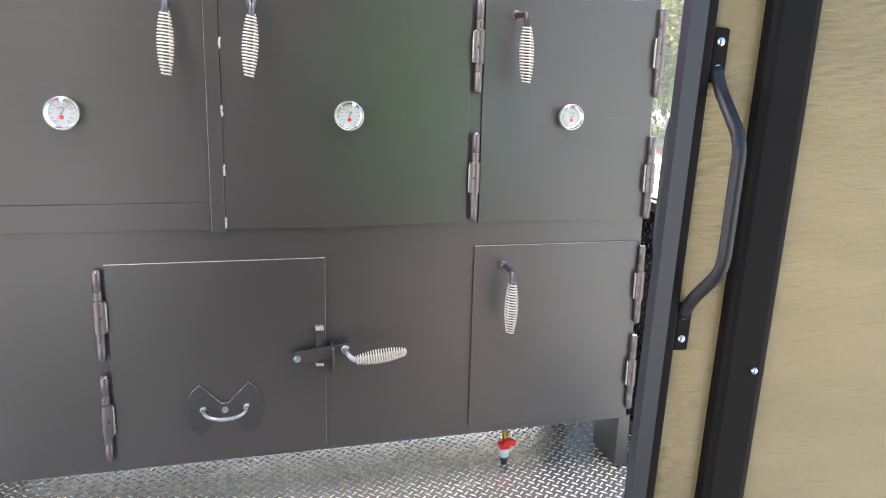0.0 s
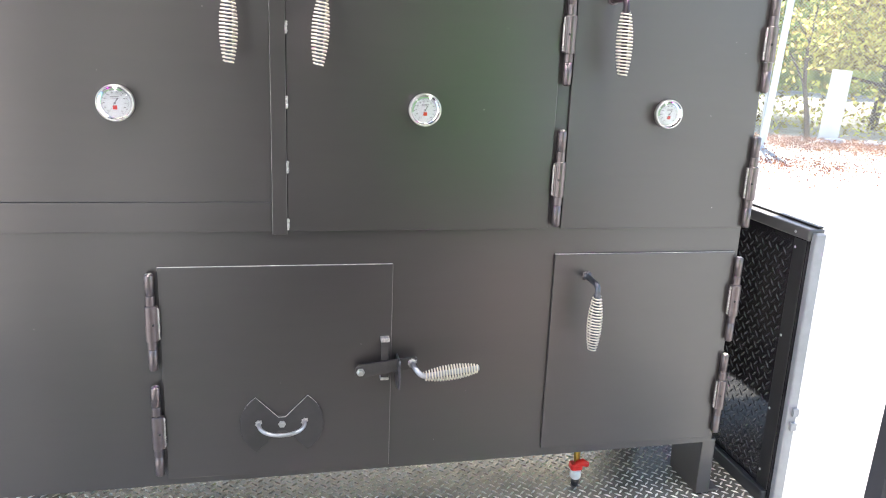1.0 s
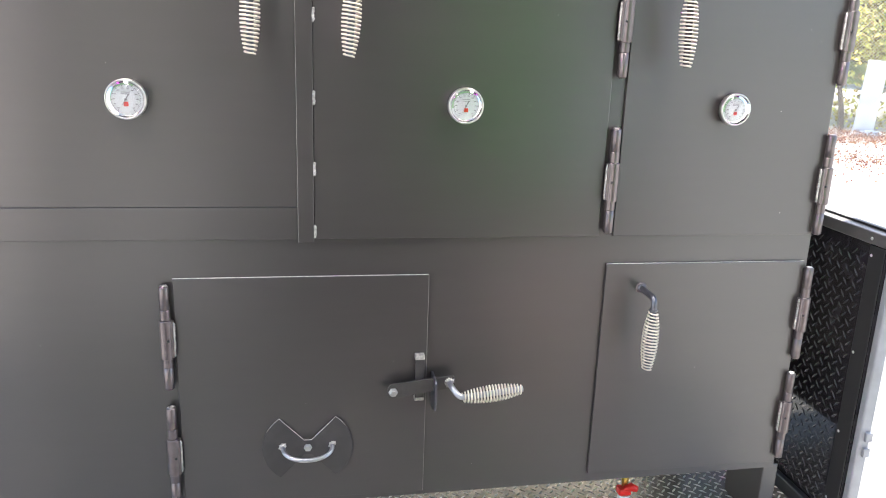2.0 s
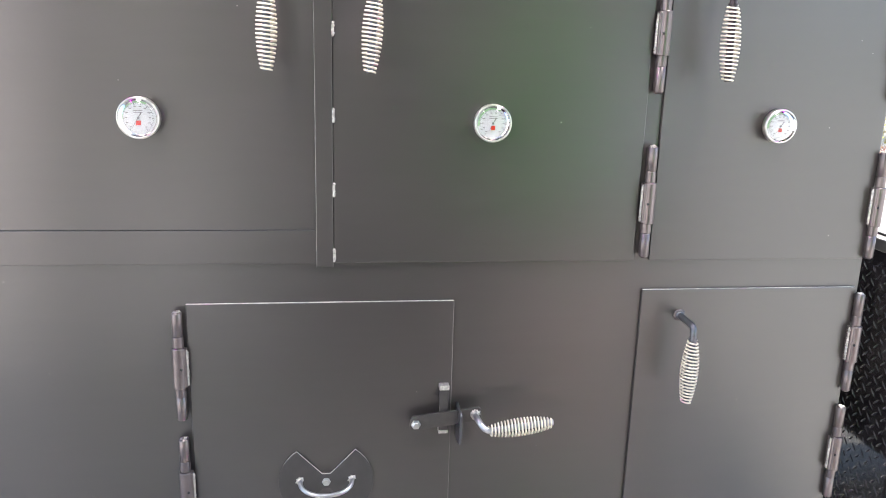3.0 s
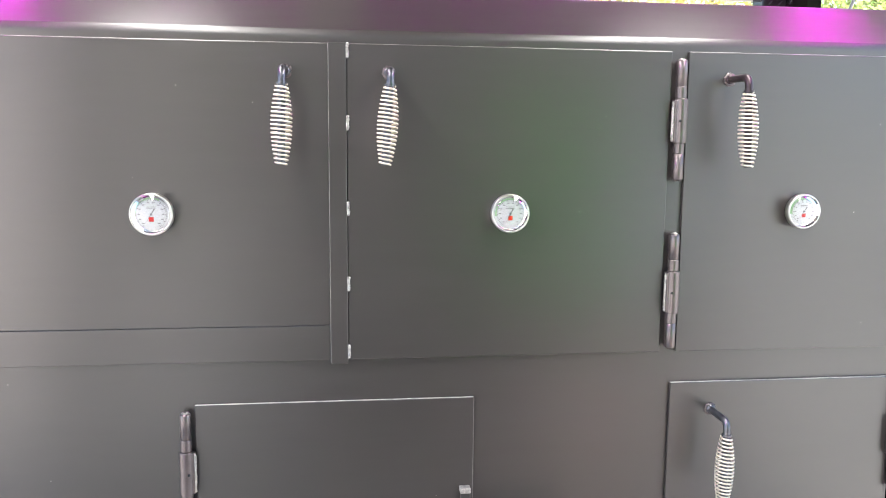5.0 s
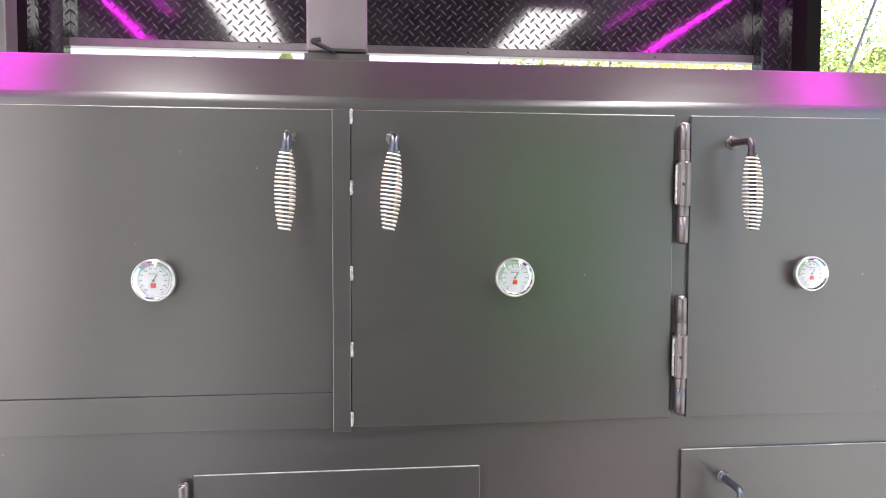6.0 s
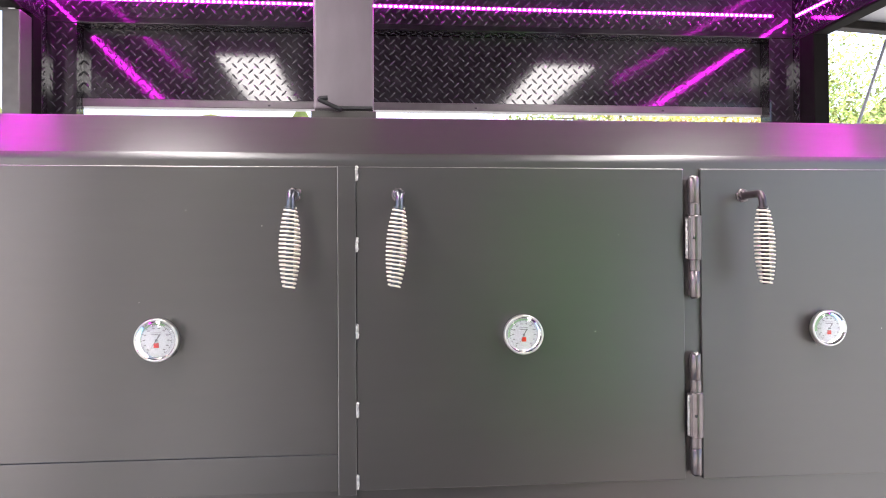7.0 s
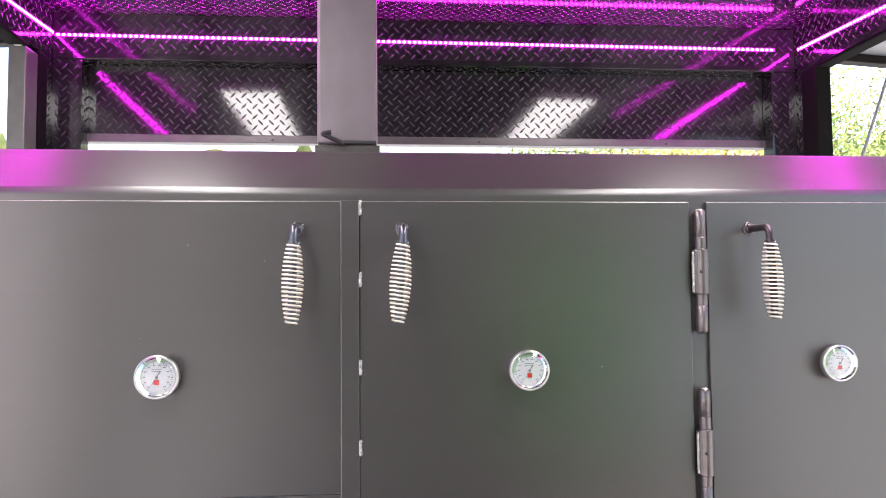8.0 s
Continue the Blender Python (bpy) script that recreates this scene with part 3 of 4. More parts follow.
door_pull(-0.396, 1.203, ROD, -0.003)
door_pull(-0.217, 1.203, ROD, -0.010)
door_pull(0.414, 1.203, DARK_ROD, 0.004)
door_pull(0.410, 0.572, ROD, -0.003)


def hinge(x, z_top, side):
    """A weld-on barrel hinge: wide knuckle between two pins, with a leaf welded to the door (side -1: left of it)."""
    zt, zb = z_top, z_top - 0.219
    z1, z2 = zt - 0.070, zt - 0.151
    y = -0.0185
    kb = tube(bmesh.new(), [(x, y, z1), (x, y, z1 - 0.0015), (x, y, z1 - 0.0016), (x, y, z2 + 0.0016), (x, y, z2 + 0.0015), (x, y, z2)],
              [0.0108, 0.0122, 0.0122, 0.0122, 0.0122, 0.0108], 24)
    knuckle = on_smoker("hinge", kb, HINGE, None, "steel barrel hinge welded to the door edge", smooth=True)
    for a, b in ((zt, z1 + 0.0005), (zb, z2 - 0.0005)):
        w = 1 if a > b else -1
        r = 0.0096
        steps = [(0.0, 0.7), (0.002, 0.97), (0.0024, 1.0), (0.0475, 1.0), (0.048, 0.93), (0.0488, 0.93), (0.0494, 1.03), (0.050, 1.03), (abs(a - b), 1.03)]
        pb = tube(bmesh.new(), [(x, y + 0.002, a - w * d) for d, _ in steps], [r * g for _, g in steps], 20)
        pin = on_smoker("pin", pb, HINGE, knuckle, smooth=True)
        on_smoker("mount", boxed(x - 0.0062, x + 0.0062, y + 0.006, -0.0006, min(a, b) + 0.004, max(a, b) - 0.004, bevel=0.001), HINGE, knuckle)
        cb = bead([(x + 0.0055 * (1 - k / 16) * math.cos(k * 0.9), y + 0.002 + 0.0055 * (1 - k / 16) * math.sin(k * 0.9), a - w * 0.0018) for k in range(9)], 0.0032, int(1000 * a))
        on_smoker("weld_cap", cb, WELD if w > 0 else HINGE, pin, "bare welded pin end" if w > 0 else "", smooth=True)
        sb_ = bead([(x - side * 0.0085, -0.0085, a - w * (0.006 + 0.0060 * k)) for k in range(7)], 0.0028, int(2000 * a))
        on_smoker("weld_bead", sb_, HINGE, pin, smooth=True)
    lx0, lx1 = (x - 0.0148, x - 0.002) if side < 0 else (x + 0.002, x + 0.0148)
    on_smoker("leaf", boxed(lx0, lx1, y - 0.007, -DT - 0.0005, z2 + 0.002, z1 - 0.002, bevel=0.002), HINGE, knuckle)
    wx = lx0 if side < 0 else lx1
    wb = bead([(wx, y - 0.001, z2 + 0.004 + (z1 - z2 - 0.008) * k / 9) for k in range(10)], 0.0032, int(3000 * z1))
    on_smoker("weld_bead", wb, WELD, knuckle, "rough bare weld bead", smooth=True)
    hb = bmesh.new()
    bmesh.ops.create_uvsphere(hb, u_segments=8, v_segments=6, radius=0.0028,
                              matrix=Matrix.Translation((x + side * 0.006, y - 0.0115, (z1 + z2) / 2)))
    on_smoker("grease_nipple", hb, BLACK, knuckle, smooth=True)


hinge(0.318, 1.236, -1)
hinge(0.318, 0.917, -1)
hinge(0.805, 1.233, -1)
hinge(0.805, 0.910, -1)
hinge(0.803, 0.614, -1)
hinge(0.801, 0.358, -1)
hinge(-0.582, 0.598, 1)
hinge(-0.582, 0.339, 1)

# Firebox latch: bar, strap, catch and spring grip.
latch = on_smoker("latch_bar", extrude_outline([(-0.144, 0.352), (-0.142, 0.370), (-0.135, 0.377), (-0.004, 0.392), (0.0, 0.388), (0.002, 0.368), (-0.002, 0.364), (-0.130, 0.346), (-0.139, 0.347)],
                                               lambda u, v, t: (u, t, v), -0.034, -0.028, bevel=0.0012), LATCH, None, "flat steel door latch bar")
bb, _ = lathe(bmesh.new(), [(0.0, 0.010), (0.006, 0.010), (0.0075, 0.008), (0.0075, 0.003), (0.010, 0.003), (0.010, 0.0), (0.0, 0.0)], (-0.131, -0.034, 0.360), 6)
on_smoker("pivot_bolt", bb, ZINC, latch, "hexagonal zinc bolt")
on_smoker("pivot_sleeve", tube(bmesh.new(), [(-0.131, -0.0075, 0.360), (-0.131, -0.0285, 0.360)], 0.007, 12), LATCH, latch, smooth=True)
strap = on_smoker("strap", boxed(-0.083, -0.065, -0.024, -0.020, 0.340, 0.433, bevel=0.001), LATCH, latch, "painted steel keeper strap")
for z, w in ((0.427, 0.010), (0.333, 0.007)):
    on_smoker("strap_end", boxed(-0.084, -0.064, -0.0255, -0.0075, z, z + w, bevel=0.0015), WELD, strap, "bare steel strap end")
on_smoker("catch_plate", extrude_outline([(0.0, 0.390), (-0.050, 0.390), (-0.056, 0.384), (-0.056, 0.340), (-0.050, 0.320), (-0.030, 0.314), (0.0, 0.314)],
                                         lambda u, v, t: (t, u - 0.0004, v), -0.046, -0.041, bevel=0.001), ROD, latch, "upright steel catch plate")
lb = tube(bmesh.new(), bent([(-0.012, -0.033, 0.378), (-0.010, -0.068, 0.378), (0.003, -0.082, 0.364), (0.135, -0.086, 0.381)], 0.011), 0.0062, 12)
jw = bead([(-0.012 + 0.0065 * math.cos(k * 0.72), -0.0355, 0.378 + 0.0065 * math.sin(k * 0.72)) for k in range(9)], 0.0045, 41)
on_smoker("weld_ring", jw, WELD, latch, "bare weld round the latch rod", smooth=True)
lrod = on_smoker("latch_rod", lb, BRIGHT_ROD, latch, "bent bright steel rod", smooth=True)
spring_grip((0.008, -0.0825, 0.3645), Vector((0.128, -0.004, 0.0165)).normalized(), 0.124, latch, fat=0.0168)

# Butterfly draught vent on the firebox door.
VENT = material("matt_vent_steel", (0.045, 0.042, 0.041), 0.55, grain=0.12, grain_scale=50, stain=0.15, stain_scale=14, bump=0.03)
VX, VZ, VR = -0.309, 0.231, 0.095
fan = []
for k in range(13):
    a = radians(-52 + 104 * k / 12)
    fan.append((VX + VR * math.cos(a), VZ + VR * math.sin(a) * 0.92))
fan += [(VX + 0.008, VZ + 0.017), (VX - 0.008, VZ + 0.017)]
for k in range(13):
    a = radians(128 + 104 * k / 12)
    fan.append((VX + VR * math.cos(a), VZ + VR * math.sin(a) * 0.92))
fan += [(VX - 0.008, VZ - 0.017), (VX + 0.008, VZ - 0.017)]
vent = on_smoker("draught_vent", extrude_outline(fan, lambda u, v, t: (u, t, v), -0.0155, -0.0105, bevel=0.0012), VENT, None, "butterfly-shaped steel draught vent")
worn_lit_top(vent)
on_smoker("vent_spacer", tube(bmesh.new(), [(VX, -0.0075, VZ), (VX, -0.0107, VZ)], 0.02, 16), PAINT, vent)
vb, _ = lathe(bmesh.new(), [(0.0, 0.007), (0.006, 0.007), (0.0072, 0.005), (0.0072, 0.002), (0.009, 0.002), (0.009, 0.0), (0.0, 0.0)], (VX, -0.0155, VZ), 6)
on_smoker("vent_bolt", vb, ZINC, vent, "hexagonal zinc bolt")
pts = []
for k in range(19):
    t = k / 18
    a = math.pi * t
    pts.append((VX - 0.052 * math.cos(a), -0.0150 - 0.040 * math.sin(a) ** 0.7, VZ + 0.004 - 0.012 * math.sin(a)))
vh = on_smoker("vent_handle", tube(bmesh.new(), pts, 0.0046, 10), BRIGHT_ROD, vent, "small curved steel bar handle", smooth=True)
for sx in (-0.052, 0.052):
    wb = bead([(VX + sx + 0.005 * math.cos(k * 1.1), -0.0165, VZ + 0.004 + 0.005 * math.sin(k * 1.1)) for k in range(6)], 0.0040, 52)
    on_smoker("weld_bead", wb, WELD, vent, "bare weld spots", smooth=True)

# Pale dust specks on the front.
db_ = bmesh.new()
for k in range(18):
    sx, sz = rng.uniform(-0.93, 0.78), rng.uniform(0.15, 1.24)
    bmesh.ops.create_circle(db_, cap_ends=True, segments=6, radius=rng.uniform(0.0005, 0.0011),
                            matrix=Matrix.Translation((sx, -DT - 0.0006, sz)) @ Matrix.Rotation(radians(90), 4, "X"))
specks = on_smoker("dust_specks", db_, WORN, None, "pale dust specks")
specks["kind"] = "stuff"

# Legs with floor tabs.
for lx, ly0 in ((0.785, 0.008), (-0.985, 0.34)):
    for ly in (ly0, 0.45):
        leg = on_smoker("leg", boxed(lx, lx + 0.040, ly, ly + 0.150, FZ + 0.004, SB + 0.004, bevel=0.003), PAINT)
        on_smoker("foot_tab", boxed(lx + 0.0405, lx + 0.075, ly + 0.01, ly + 0.06, FZ + 0.002, FZ + 0.008, bevel=0.001), RAIL, leg, "small steel floor tab")
        on_smoker("tab_upright", boxed(lx + 0.0405, lx + 0.046, ly + 0.01, ly + 0.06, FZ + 0.0085, FZ + 0.05, bevel=0.001), RAIL, leg)

# Drain valve under the body.
DX, DY = 0.476, 0.105
dv = on_smoker("drain_valve", tube(bmesh.new(), [(DX, DY, SB + 0.01), (DX, DY, 0.040)], 0.0040, 12), BRASS, None, "brass drain pipe with a red valve", smooth=True)
nb = bmesh.new()
tube(nb, [(DX, DY, 0.043), (DX, DY, 0.041), (DX, DY, 0.018), (DX, DY, 0.006)], [0.006, 0.0085, 0.0085, 0.007], 6)
on_smoker("brass_nut", nb, BRASS, dv)
on_smoker("valve_body", boxed(DX - 0.019, DX + 0.014, DY - 0.016, DY + 0.013, -0.014, 0.005, bevel=0.005), RED, dv, "red plastic valve body")
on_smoker("valve_lever", tube(bmesh.new(), [(DX - 0.006, DY - 0.012, 0.006), (DX + 0.010, DY - 0.016, 0.013), (DX + 0.026, DY - 0.012, 0.003)], [0.007, 0.011, 0.008], 12), RED, dv, "red plastic lever", smooth=True)
on_smoker("white_cap", tube(bmesh.new(), [(DX - 0.002, DY - 0.004, -0.0145), (DX - 0.002, DY - 0.004, -0.020), (DX - 0.002, DY - 0.004, -0.036), (DX - 0.002, DY - 0.004, -0.041)], [0.014, 0.0155, 0.015, 0.011], 12), WHITE, dv, "white plastic outlet cap", smooth=True)
on_smoker("hose_end", tube(bmesh.new(), [(DX - 0.002, DY - 0.004, -0.0412), (DX - 0.002, DY - 0.004, -0.048), (DX - 0.002, DY - 0.004, -0.061)], [0.010, 0.012, 0.009], 12), BLACK, dv, "black rubber outlet")

# Square flue on top with its damper rod.
FX0, FX1, FY0, FY1 = -0.3805, -0.256, 0.25, 0.375
flue = on_smoker("flue", boxed(FX0, FX1, FY0, FY1, 1.402, CZ + 0.04, bevel=0.006, seg=3), FLUE, None, "square grey steel flue rising to the ceiling")
on_smoker("flue_collar", boxed(FX0 - 0.005, FX1 + 0.005, FY0 - 0.005, FY1 + 0.005, ST, 1.3985, bevel=0.002), PAINT, flue, "flue base collar")
on_smoker("damper_gap", boxed(FX0 + 0.002, FX1 - 0.002, FY0 + 0.002, FY1 - 0.002, 1.3985, 1.402), BLACK, flue)
db = tube(bmesh.new(), bent([(FX0 + 0.055, FY0 + 0.01, 1.402), (FX0 + 0.052, FY0 - 0.02, 1.400), (FX0 + 0.010, FY0 - 0.028, 1.418), (FX0 + 0.030, FY0 - 0.026, 1.421)], 0.006), 0.0048, 10)
on_smoker("damper_rod", db, BLACK, flue, "bent black damper rod", smooth=True)
on_smoker("damper_plate", boxed(FX0 + 0.045, FX1 - 0.003, FY0 - 0.0045, FY0 - 0.0005, 1.402, 1.409, bevel=0.001), BLACK, flue)

# ---- the open trailer door ----
W = 0.8835
door = thing("trailer_door", (0.895, -1.367, 0.038), math.degrees(math.atan2(0.11, -0.838)))
tagged(door, "open trailer door with dark metal frame, tan embossed skin and grab handle", "door")
LOW, TOP = -0.098, 1.83
door.matrix_basis = door.matrix_basis @ pose(0, 0, 0, 0, -1.9, 0) @ Matrix.Scale(0.92, 4)
s_out = [(W - 0.008, 0.020), (W - 0.020, 0.020), (W - 0.020, -0.006), (W, -0.006), (W, 0.009)]
part("lock_stile", extrude_outline(s_out, lambda u, v, t: (u, v, t), LOW, TOP, bevel=0.002), FRAME, door)
e_out = [(W - 0.0075, 0.0205), (W - 0.0095, 0.0225), (W + 0.002, 0.0115), (W + 0.0025, -0.006), (W + 0.0005, -0.006), (W + 0.0005, 0.0088)]
part("edge_trim", extrude_outline(e_out, lambda u, v, t: (u, v, t), LOW + 0.001, TOP - 0.001), FRAME_EDGE, door, "slate-grey edge trim")
part("hinge_stile", boxed(-0.105, 0.06, -0.006, 0.020, LOW, TOP, bevel=0.002), FRAME, door)
part("mullion", boxed(W - 0.1185, W - 0.0695, -0.006, 0.026, LOW, TOP, bevel=0.009, seg=3), FRAME, door)
part("narrow_panel", boxed(W - 0.069, W - 0.0205, -0.006, 0.010, LOW, TOP), STUCCO, door, "tan embossed metal strip")
part("wide_panel", boxed(0.0605, W - 0.119, -0.006, 0.012, LOW, TOP), STUCCO, door, "tan embossed metal skin")
# Unseen far side of the door: patches added to shape the smoker's reflections.
part("rosy_patch", boxed(0.0, W - 0.001, -0.011, -0.0065, LOW, 0.42, bevel=0.001), ROSY_TINT, door, "rosy patch added to tint the smoker's lower reflection")
part("middle_dark_patch", boxed(0.0, W - 0.001, -0.011, -0.0065, 0.421, 0.549, bevel=0.001), FRAME, door, "dark patch added between the reflected tints")
part("grey_blue_patch", boxed(0.0, 0.219, -0.011, -0.0065, 0.55, 1.40, bevel=0.001), BLUE_TINT, door, "grey-blue patch added to tint the right door's reflection")
part("green_patch", boxed(0.22, 0.789, -0.011, -0.0065, 0.55, 1.40, bevel=0.001), GREEN, door, "green patch added to tint the middle door's reflection")
part("lock_dark_patch", boxed(0.79, W - 0.001, -0.011, -0.0065, 0.55, 1.40, bevel=0.001), FRAME, door, "dark patch added to end the green reflection")
part("top_dark_patch", boxed(0.0, W - 0.001, -0.011, -0.0065, 1.401, TOP, bevel=0.001), FRAME, door, "dark patch added above the reflected tints")
sb = bmesh.new()
bmesh.ops.create_uvsphere(sb, u_segments=12, v_segments=8, radius=0.004, matrix=Matrix.Translation((W - 0.1035, 0.0265, 0.812)))
part("screw", sb, ZINC, door, smooth=True)


def grab_handle(name, x, y, way, z0, z1):
    reach = (0.062 if way > 0 else 0.040) * way
    bar = tube(bmesh.new(), bent([(x, y + 0.006 * way, z1 - 0.040), (x - 0.002, y + 0.010 * way, z1 - 0.052), (x - 0.004, y + reach, z1 - 0.098),
                                  (x - 0.004, y + reach, z0 + 0.098), (x - 0.002, y + 0.010 * way, z0 + 0.052), (x, y + 0.006 * way, z0 + 0.040)], 0.016), 0.0062, 14)
    h = part(name, bar, BLACK, door, "black tubular grab handle", smooth=True)
    for zz in (z0, z1 - 0.050):
        ya, yb = sorted((y + 0.0004 * way, y + 0.007 * way))
        part("mount_plate", boxed(x - 0.0085, x + 0.0085, ya, yb, zz, zz + 0.050, bevel=0.003), FRAME, h)
        for k in (0.013, 0.037):
            q = bmesh.new()
            bmesh.ops.create_uvsphere(q, u_segments=12, v_segments=8, radius=0.0042,
                                      matrix=Matrix.Translation((x, y + 0.0075 * way, zz + k)) @ Matrix.Diagonal((1, 0.5, 1, 1)))
            part("bolt", q, ZINC, h, "bright dome-head bolt", smooth=True)


grab_handle("grab_handle", W - 0.0275, 0.010, 1, 0.828, 1.140)
grab_handle("outer_handle", W - 0.016, -0.011, -1, 0.828, 1.140)
for z in (0.25, 0.9, 1.55):
    part("door_hinge", tube(bmesh.new(), [(-0.114, 0.0, z), (-0.114, 0.0, z + 0.09)], 0.008, 12), FRAME, door, smooth=True)

# ---- outside ----
gb_ = bmesh.new()
bmesh.ops.create_grid(gb_, x_segments=40, y_segments=40, size=120)
for v in gb_.verts:
    v.co.z = GZ + 0.02 * noise.noise(v.co * 0.2)
ground = structure("ground", gb_, CONCRETE, "sunlit pale concrete yard with stains", "ground")

F0, F1 = Vector((5.15, 15.12, GZ)), Vector((14.9, 8.28, GZ))
fd = (F1 - F0).normalized()
flen = (F1 - F0).length
fence = thing("fence", F0)
tagged(fence, "galvanised chain-link fence with round posts", "fence")
wire = []
wf = []


def strand(a, b, r=0.0026):
    d = (b - a).normalized()
    s = d.cross(Vector((0, 0, 1))).normalized() * r
    t = d.cross(s).normalized() * r
    k = len(wire)
    for p in (a, b):
        wire.extend((p + s, p + t, p - s - t))
    wf.extend(([k, k + 1, k + 4, k + 3], [k + 1, k + 2, k + 5, k + 4], [k + 2, k, k + 3, k + 5]))


FH = 3.3
step = 0.062
n = int((flen + FH) / step)
for k in range(n):
    for sgn in (1, -1):
        a = k * step
        p0, p1 = (a - FH, 0.0), (a, FH)
        lo, hi = max(0, a - FH), min(flen, a)
        if hi - lo < 0.05:
            continue
        z0, z1 = lo - (a - FH), hi - (a - FH)
        if sgn < 0:
            z0, z1 = FH - z0, FH - z1
        strand(fd * lo + Vector((0, 0, z0 + 0.05)), fd * hi + Vector((0, 0, z1 + 0.05)))
me = bpy.data.meshes.new("wire_mesh")
me.from_pydata(wire, [], wf)
me.materials.append(GALV)
wo = new("wire_mesh", me)
wo.parent = fence
wo["kind"] = "stuff"
for k in range(6):
    p = fd * (k * flen / 5)
    part("post", tube(bmesh.new(), [p + Vector((0, 0, -0.1)), p + Vector((0, 0, FH + 0.12))], 0.03, 10), GALV, fence, smooth=True)
part("top_rail", tube(bmesh.new(), [Vector((0, 0, FH + 0.06)), fd * flen + Vector((0, 0, FH + 0.06))], 0.022, 8), GALV, fence, smooth=True)

for at, h, w, lean in (((11.50, 13.60), 1.55, 0.40, 3), ((12.76, 12.42), 1.15, 0.5, -4), ((9.99, 14.63), 1.75, 0.45, 5)):
    bd = thing("white_board", (at[0], at[1], GZ), -40)
    tagged(bd, "white weathered board leaning behind the fence", "board", "white boards")
    bm = boxed(-w / 2, w / 2, -0.04, 0.04, 0, h, bevel=0.02)
    bmesh.ops.transform(bm, matrix=Matrix.Rotation(radians(lean), 4, "Y"), verts=bm.verts[:])
    part("plank", bm, CHALK, bd)
pole = thing("white_pole", (9.06, 12.32, GZ))
tagged(pole, "thin white metal pole standing by the fence", "pole")
part("shaft", tube(bmesh.new(), [(0, 0, 0), (0.23, 0.0, 3.6)], 0.065, 10), CHALK, pole, smooth=True)
for at, size in (((11.14, 13.33), 0.10), ((11.33, 13.12), 0.19), ((11.92, 12.8), 0.15), ((12.31, 12.54), 0.22)):
    rk = bmesh.new()
    bmesh.ops.create_icosphere(rk, subdivisions=3, radius=size)
    for v in rk.verts:
        v.co *= 1 + 0.35 * noise.noise(v.co * (2.2 / size) * 0.6 + Vector((at[0], at[1], 0)))
        v.co.z *= 0.45
    stone = part("stone", rk, CHALK)
    stone.matrix_basis = pose(at[0], at[1], GZ + size * 0.30, 0, 0, 40 * at[0])
    tagged(stone, "pale rough stone lying at the fence foot", "stone", "stones along the fence")


def leaves(name, n, place, size, mat, parent, seed):
    r = np.random.RandomState(seed)
    c = np.array([place(r) for _ in range(n)])
    u = r.normal(size=(n, 3))
    u /= np.linalg.norm(u, axis=1)[:, None]
    v = np.cross(u, r.normal(size=(n, 3)))
    v /= np.linalg.norm(v, axis=1)[:, None]
    s = (size * (0.6 + 0.8 * r.rand(n)))[:, None]
    verts = np.stack([c - u * s, c + v * s * 0.5, c + u * s, c - v * s * 0.5], axis=1).reshape(-1, 3).tolist()
    faces = np.arange(4 * n).reshape(-1, 4).tolist()
    m = bpy.data.meshes.new(name)
    m.from_pydata(verts, [], faces)
    m.materials.append(mat)
    o = new(name, m)
    if parent is not None:
        o.parent = parent
    return o


def tree(x, y, h, spread, mat, seed, count=16000):
    t = thing("tree", (x, y, GZ))
    tagged(t, "leafy yellow-green tree with a slim trunk", "tree", "trees behind the fence")
    r = random.Random(seed)
    tb = bmesh.new()
    top = Vector((r.uniform(-0.4, 0.4), r.uniform(-0.4, 0.4), h * 0.8))
    tube(tb, [Vector((0, 0, -0.1)), top * 0.35 + Vector((0.08, 0.05, 0)), top * 0.7, top], [0.13, 0.10, 0.07, 0.03], 9)
    tips = [top]
    for k in range(9):
        b = top * (0.22 + 0.08 * k)
        e = b + Vector((r.uniform(-1, 1), r.uniform(-1, 1), r.uniform(0.1, 0.7))) * spread * 0.75
        tube(tb, [b, (b + e) / 2 + Vector((0, 0, 0.1)), e], [0.05, 0.03, 0.012], 6)
        tips += [e, (b + e) / 2]
    part("trunk", tb, BARK, t, smooth=True)
    tips = [tuple(p) for p in tips]

    def place(q):
        p = tips[q.randint(len(tips))]
        return (p[0] + q.normal() * spread * 0.30, p[1] + q.normal() * spread * 0.30, max(1.5 + 0.5 * q.rand(), p[2] + q.normal() * spread * 0.26))

    leaves("crown", count, place, 0.075 if count > 9000 else 0.17, mat, t, seed)


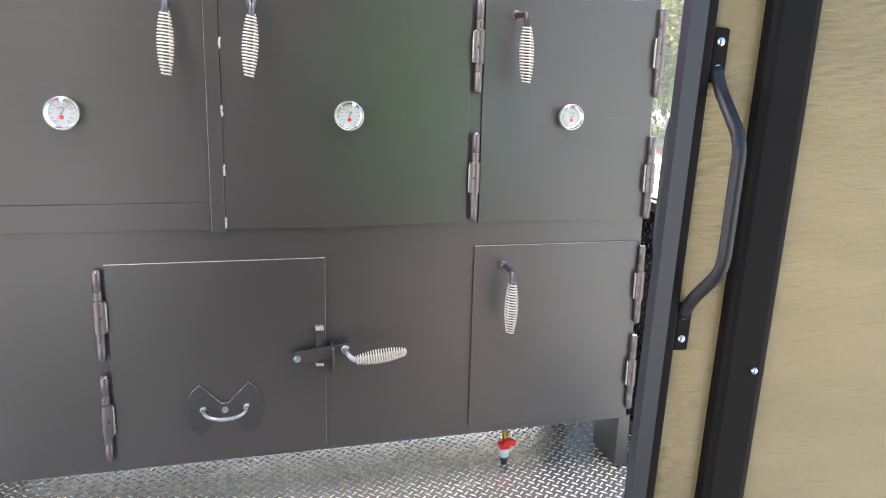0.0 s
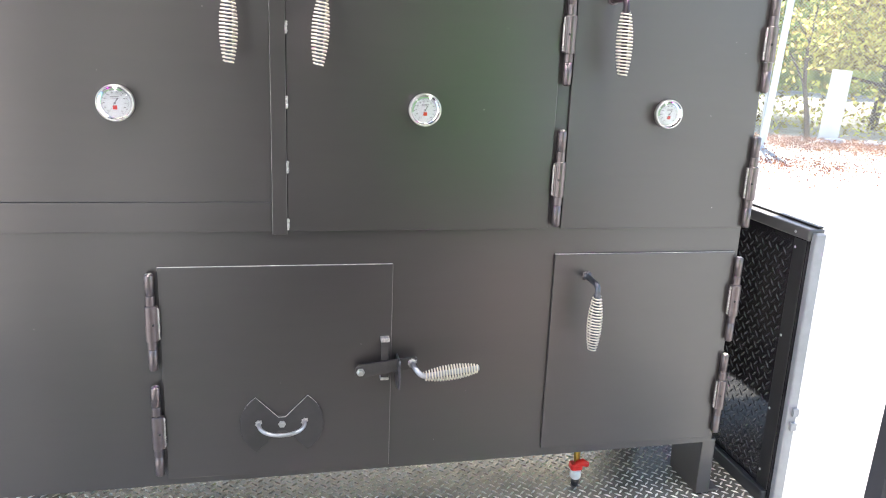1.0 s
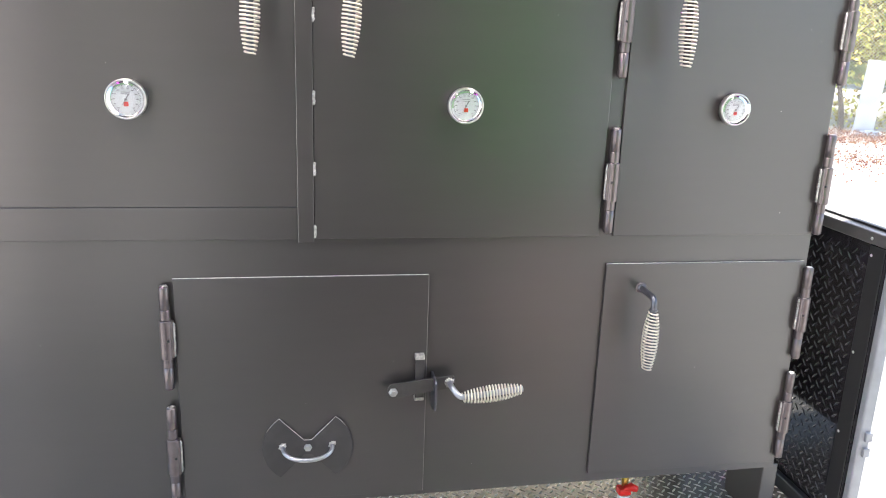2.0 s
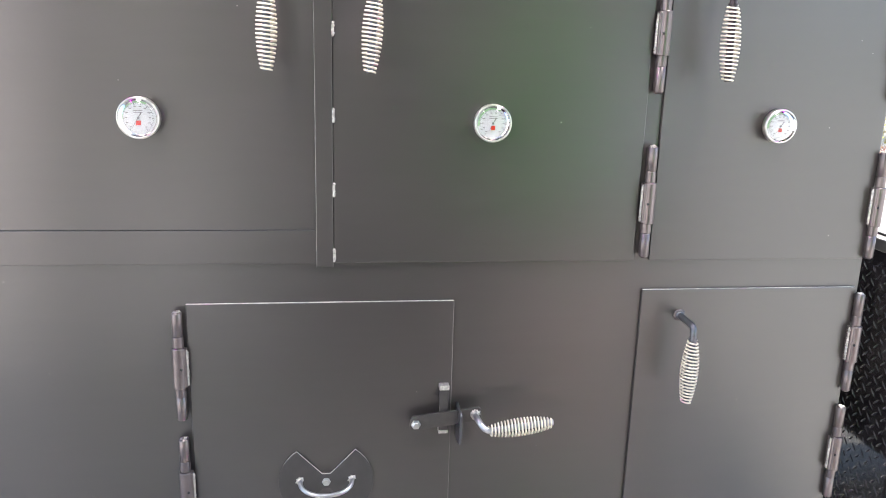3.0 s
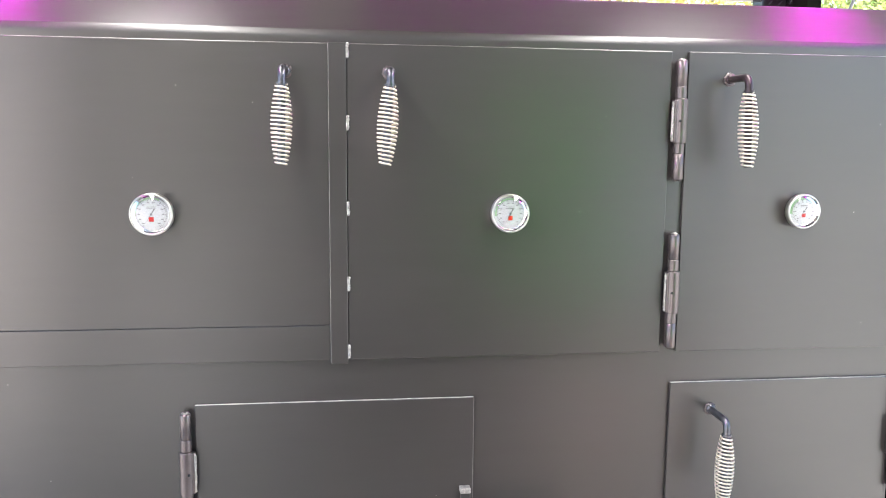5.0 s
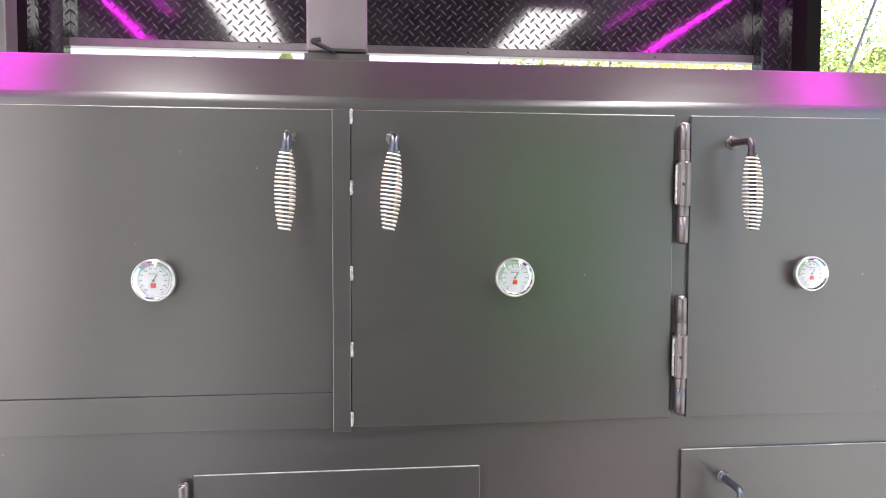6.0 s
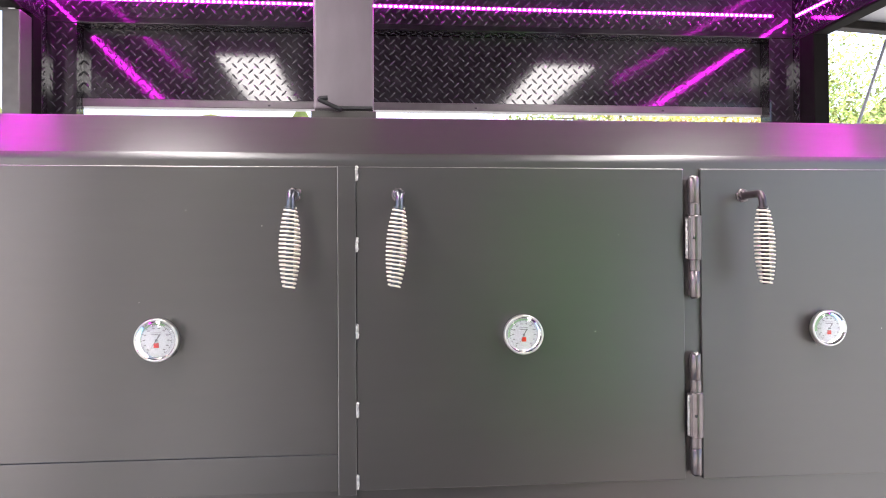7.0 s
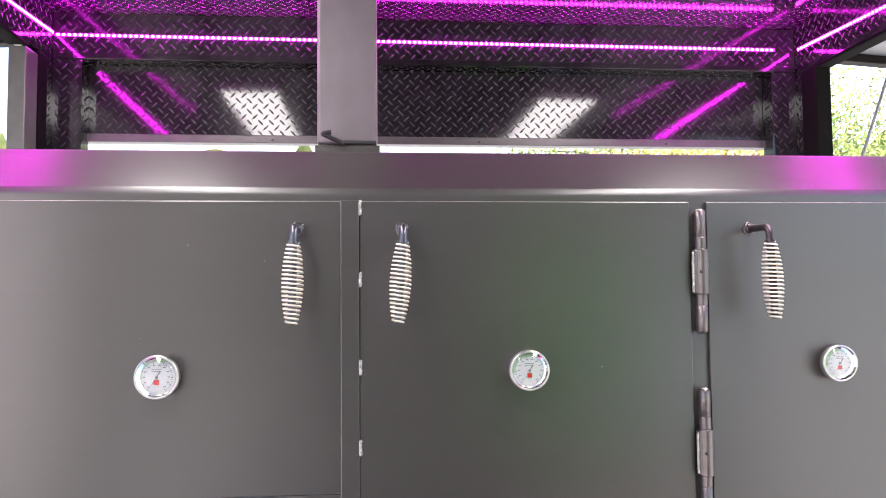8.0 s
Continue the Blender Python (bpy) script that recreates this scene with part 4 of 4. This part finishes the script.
for k, (x, y, h, sp, mt) in enumerate(((9.0, 19.0, 6.5, 2.6, LEAF), (12.0, 18.5, 6.0, 2.4, LEAF_GREEN), (15.0, 16.5, 6.5, 2.6, LEAF), (17.5, 13.5, 6.0, 2.5, LEAF_GREEN),
                                       (19.0, 18.0, 8.0, 3.4, LEAF), (14.0, 22.0, 9.0, 3.6, LEAF_GREEN), (8.0, 24.0, 9.0, 3.6, LEAF_GREEN), (21.0, 12.0, 8.0, 3.4, LEAF),
                                       (24.0, 24.0, 11.0, 5.0, LEAF), (17.0, 28.0, 11.0, 5.0, LEAF_GREEN), (10.0, 31.0, 11.0, 5.0, LEAF), (29.0, 17.0, 11.0, 5.0, LEAF_GREEN), (1.0, 34.0, 7.0, 3.6, LEAF_GREEN), (-9.0, 36.0, 7.5, 3.8, LEAF), (-16.0, 6.0, 7.0, 3.4, LEAF), (-6.0, -17.0, 7.0, 3.6, LEAF_GREEN), (-2.0, -15.0, 7.0, 3.6, LEAF_GREEN), (2.5, -15.5, 7.0, 3.6, LEAF_GREEN), (6.0, -17.0, 7.5, 3.6, LEAF_GREEN), (0.0, -19.0, 9.0, 4.0, LEAF_GREEN))):
    tree(x, y, h, sp, mt, 20 + k, 13000 if y > 8 else 5000)


sapling = thing("sapling", (11.25, 13.95, GZ))
tagged(sapling, "bare leaning sapling trunk with sparse yellow leaves", "sapling")
sbm = tube(bmesh.new(), [(0, 0, -0.05), (-0.10, 0, 0.55), (-0.26, 0.02, 1.2), (-0.30, 0.05, 2.0), (-0.15, 0.1, 2.9)], [0.065, 0.055, 0.045, 0.035, 0.015], 8)
for z0, dx, dz in ((1.2, -0.5, 0.7), (1.7, 0.55, 0.6), (2.1, -0.45, 0.5)):
    tube(sbm, [(-0.27, 0.03, z0), (-0.27 + dx * 0.5, 0.05, z0 + dz * 0.6), (-0.27 + dx, 0.0, z0 + dz)], [0.025, 0.018, 0.008], 6)
part("trunk", sbm, BARK, sapling, smooth=True)
leaves("crown", 420, lambda q: (-0.25 + q.normal() * 0.5, q.normal() * 0.25, 2.3 + q.normal() * 0.45), 0.06, LEAF, sapling, 91)


def hedge_place(q):
    t = q.rand()
    p = F0 + fd * (t * flen)
    return (p.x + 1.5 + q.rand() * 3.5, p.y + 2.0 + q.rand() * 3.5, GZ + abs(q.normal()) * 1.0)


under = leaves("undergrowth", 4500, hedge_place, 0.07, LEAF, None, 77)
tagged(under, "tangled green and yellow undergrowth behind the fence", "undergrowth", kind="stuff")


def litter_place(q):
    t = q.rand()
    p = F0 + fd * (t * flen)
    if q.rand() < 0.10:
        return (8.0 + q.normal() * 1.3, 9.9 + q.normal() * 0.8, GZ + 0.02 + 0.03 * q.rand())
    w = q.normal() * 0.75 + 0.9
    return (p.x + w * 0.55, p.y + w * 0.85, GZ + 0.02 + 0.10 * q.rand())


litter = leaves("leaf_litter", 26000, litter_place, 0.020, LITTER, None, 78)
tagged(litter, "red-brown fallen leaves along the fence foot", "leaf litter", kind="stuff")


# Distant tree line beyond the yard.
BACK = material("distant_foliage", (0.30, 0.33, 0.09), 0.9, grain=0.5, grain_scale=0.9, stain=0.5, stain_scale=0.22, bump=0.0)
tl = bmesh.new()
prev = None
for k in range(121):
    ang = radians(-30 + 110 * k / 120)
    r = 46 + 2.5 * noise.noise(Vector((k * 0.3, 0, 0)))
    top = 9.5 + 3.0 * noise.noise(Vector((k * 0.17, 3, 0))) + 1.2 * noise.noise(Vector((k * 0.9, 7, 0)))
    pair = (tl.verts.new((r * math.sin(ang), r * math.cos(ang), GZ - 0.2)), tl.verts.new((r * math.sin(ang), r * math.cos(ang), GZ + top)))
    if prev:
        tl.faces.new((prev[0], pair[0], pair[1], prev[1]))
    prev = pair
structure("backdrop", tl, BACK, "hazy yellow-green distant tree line", "backdrop")
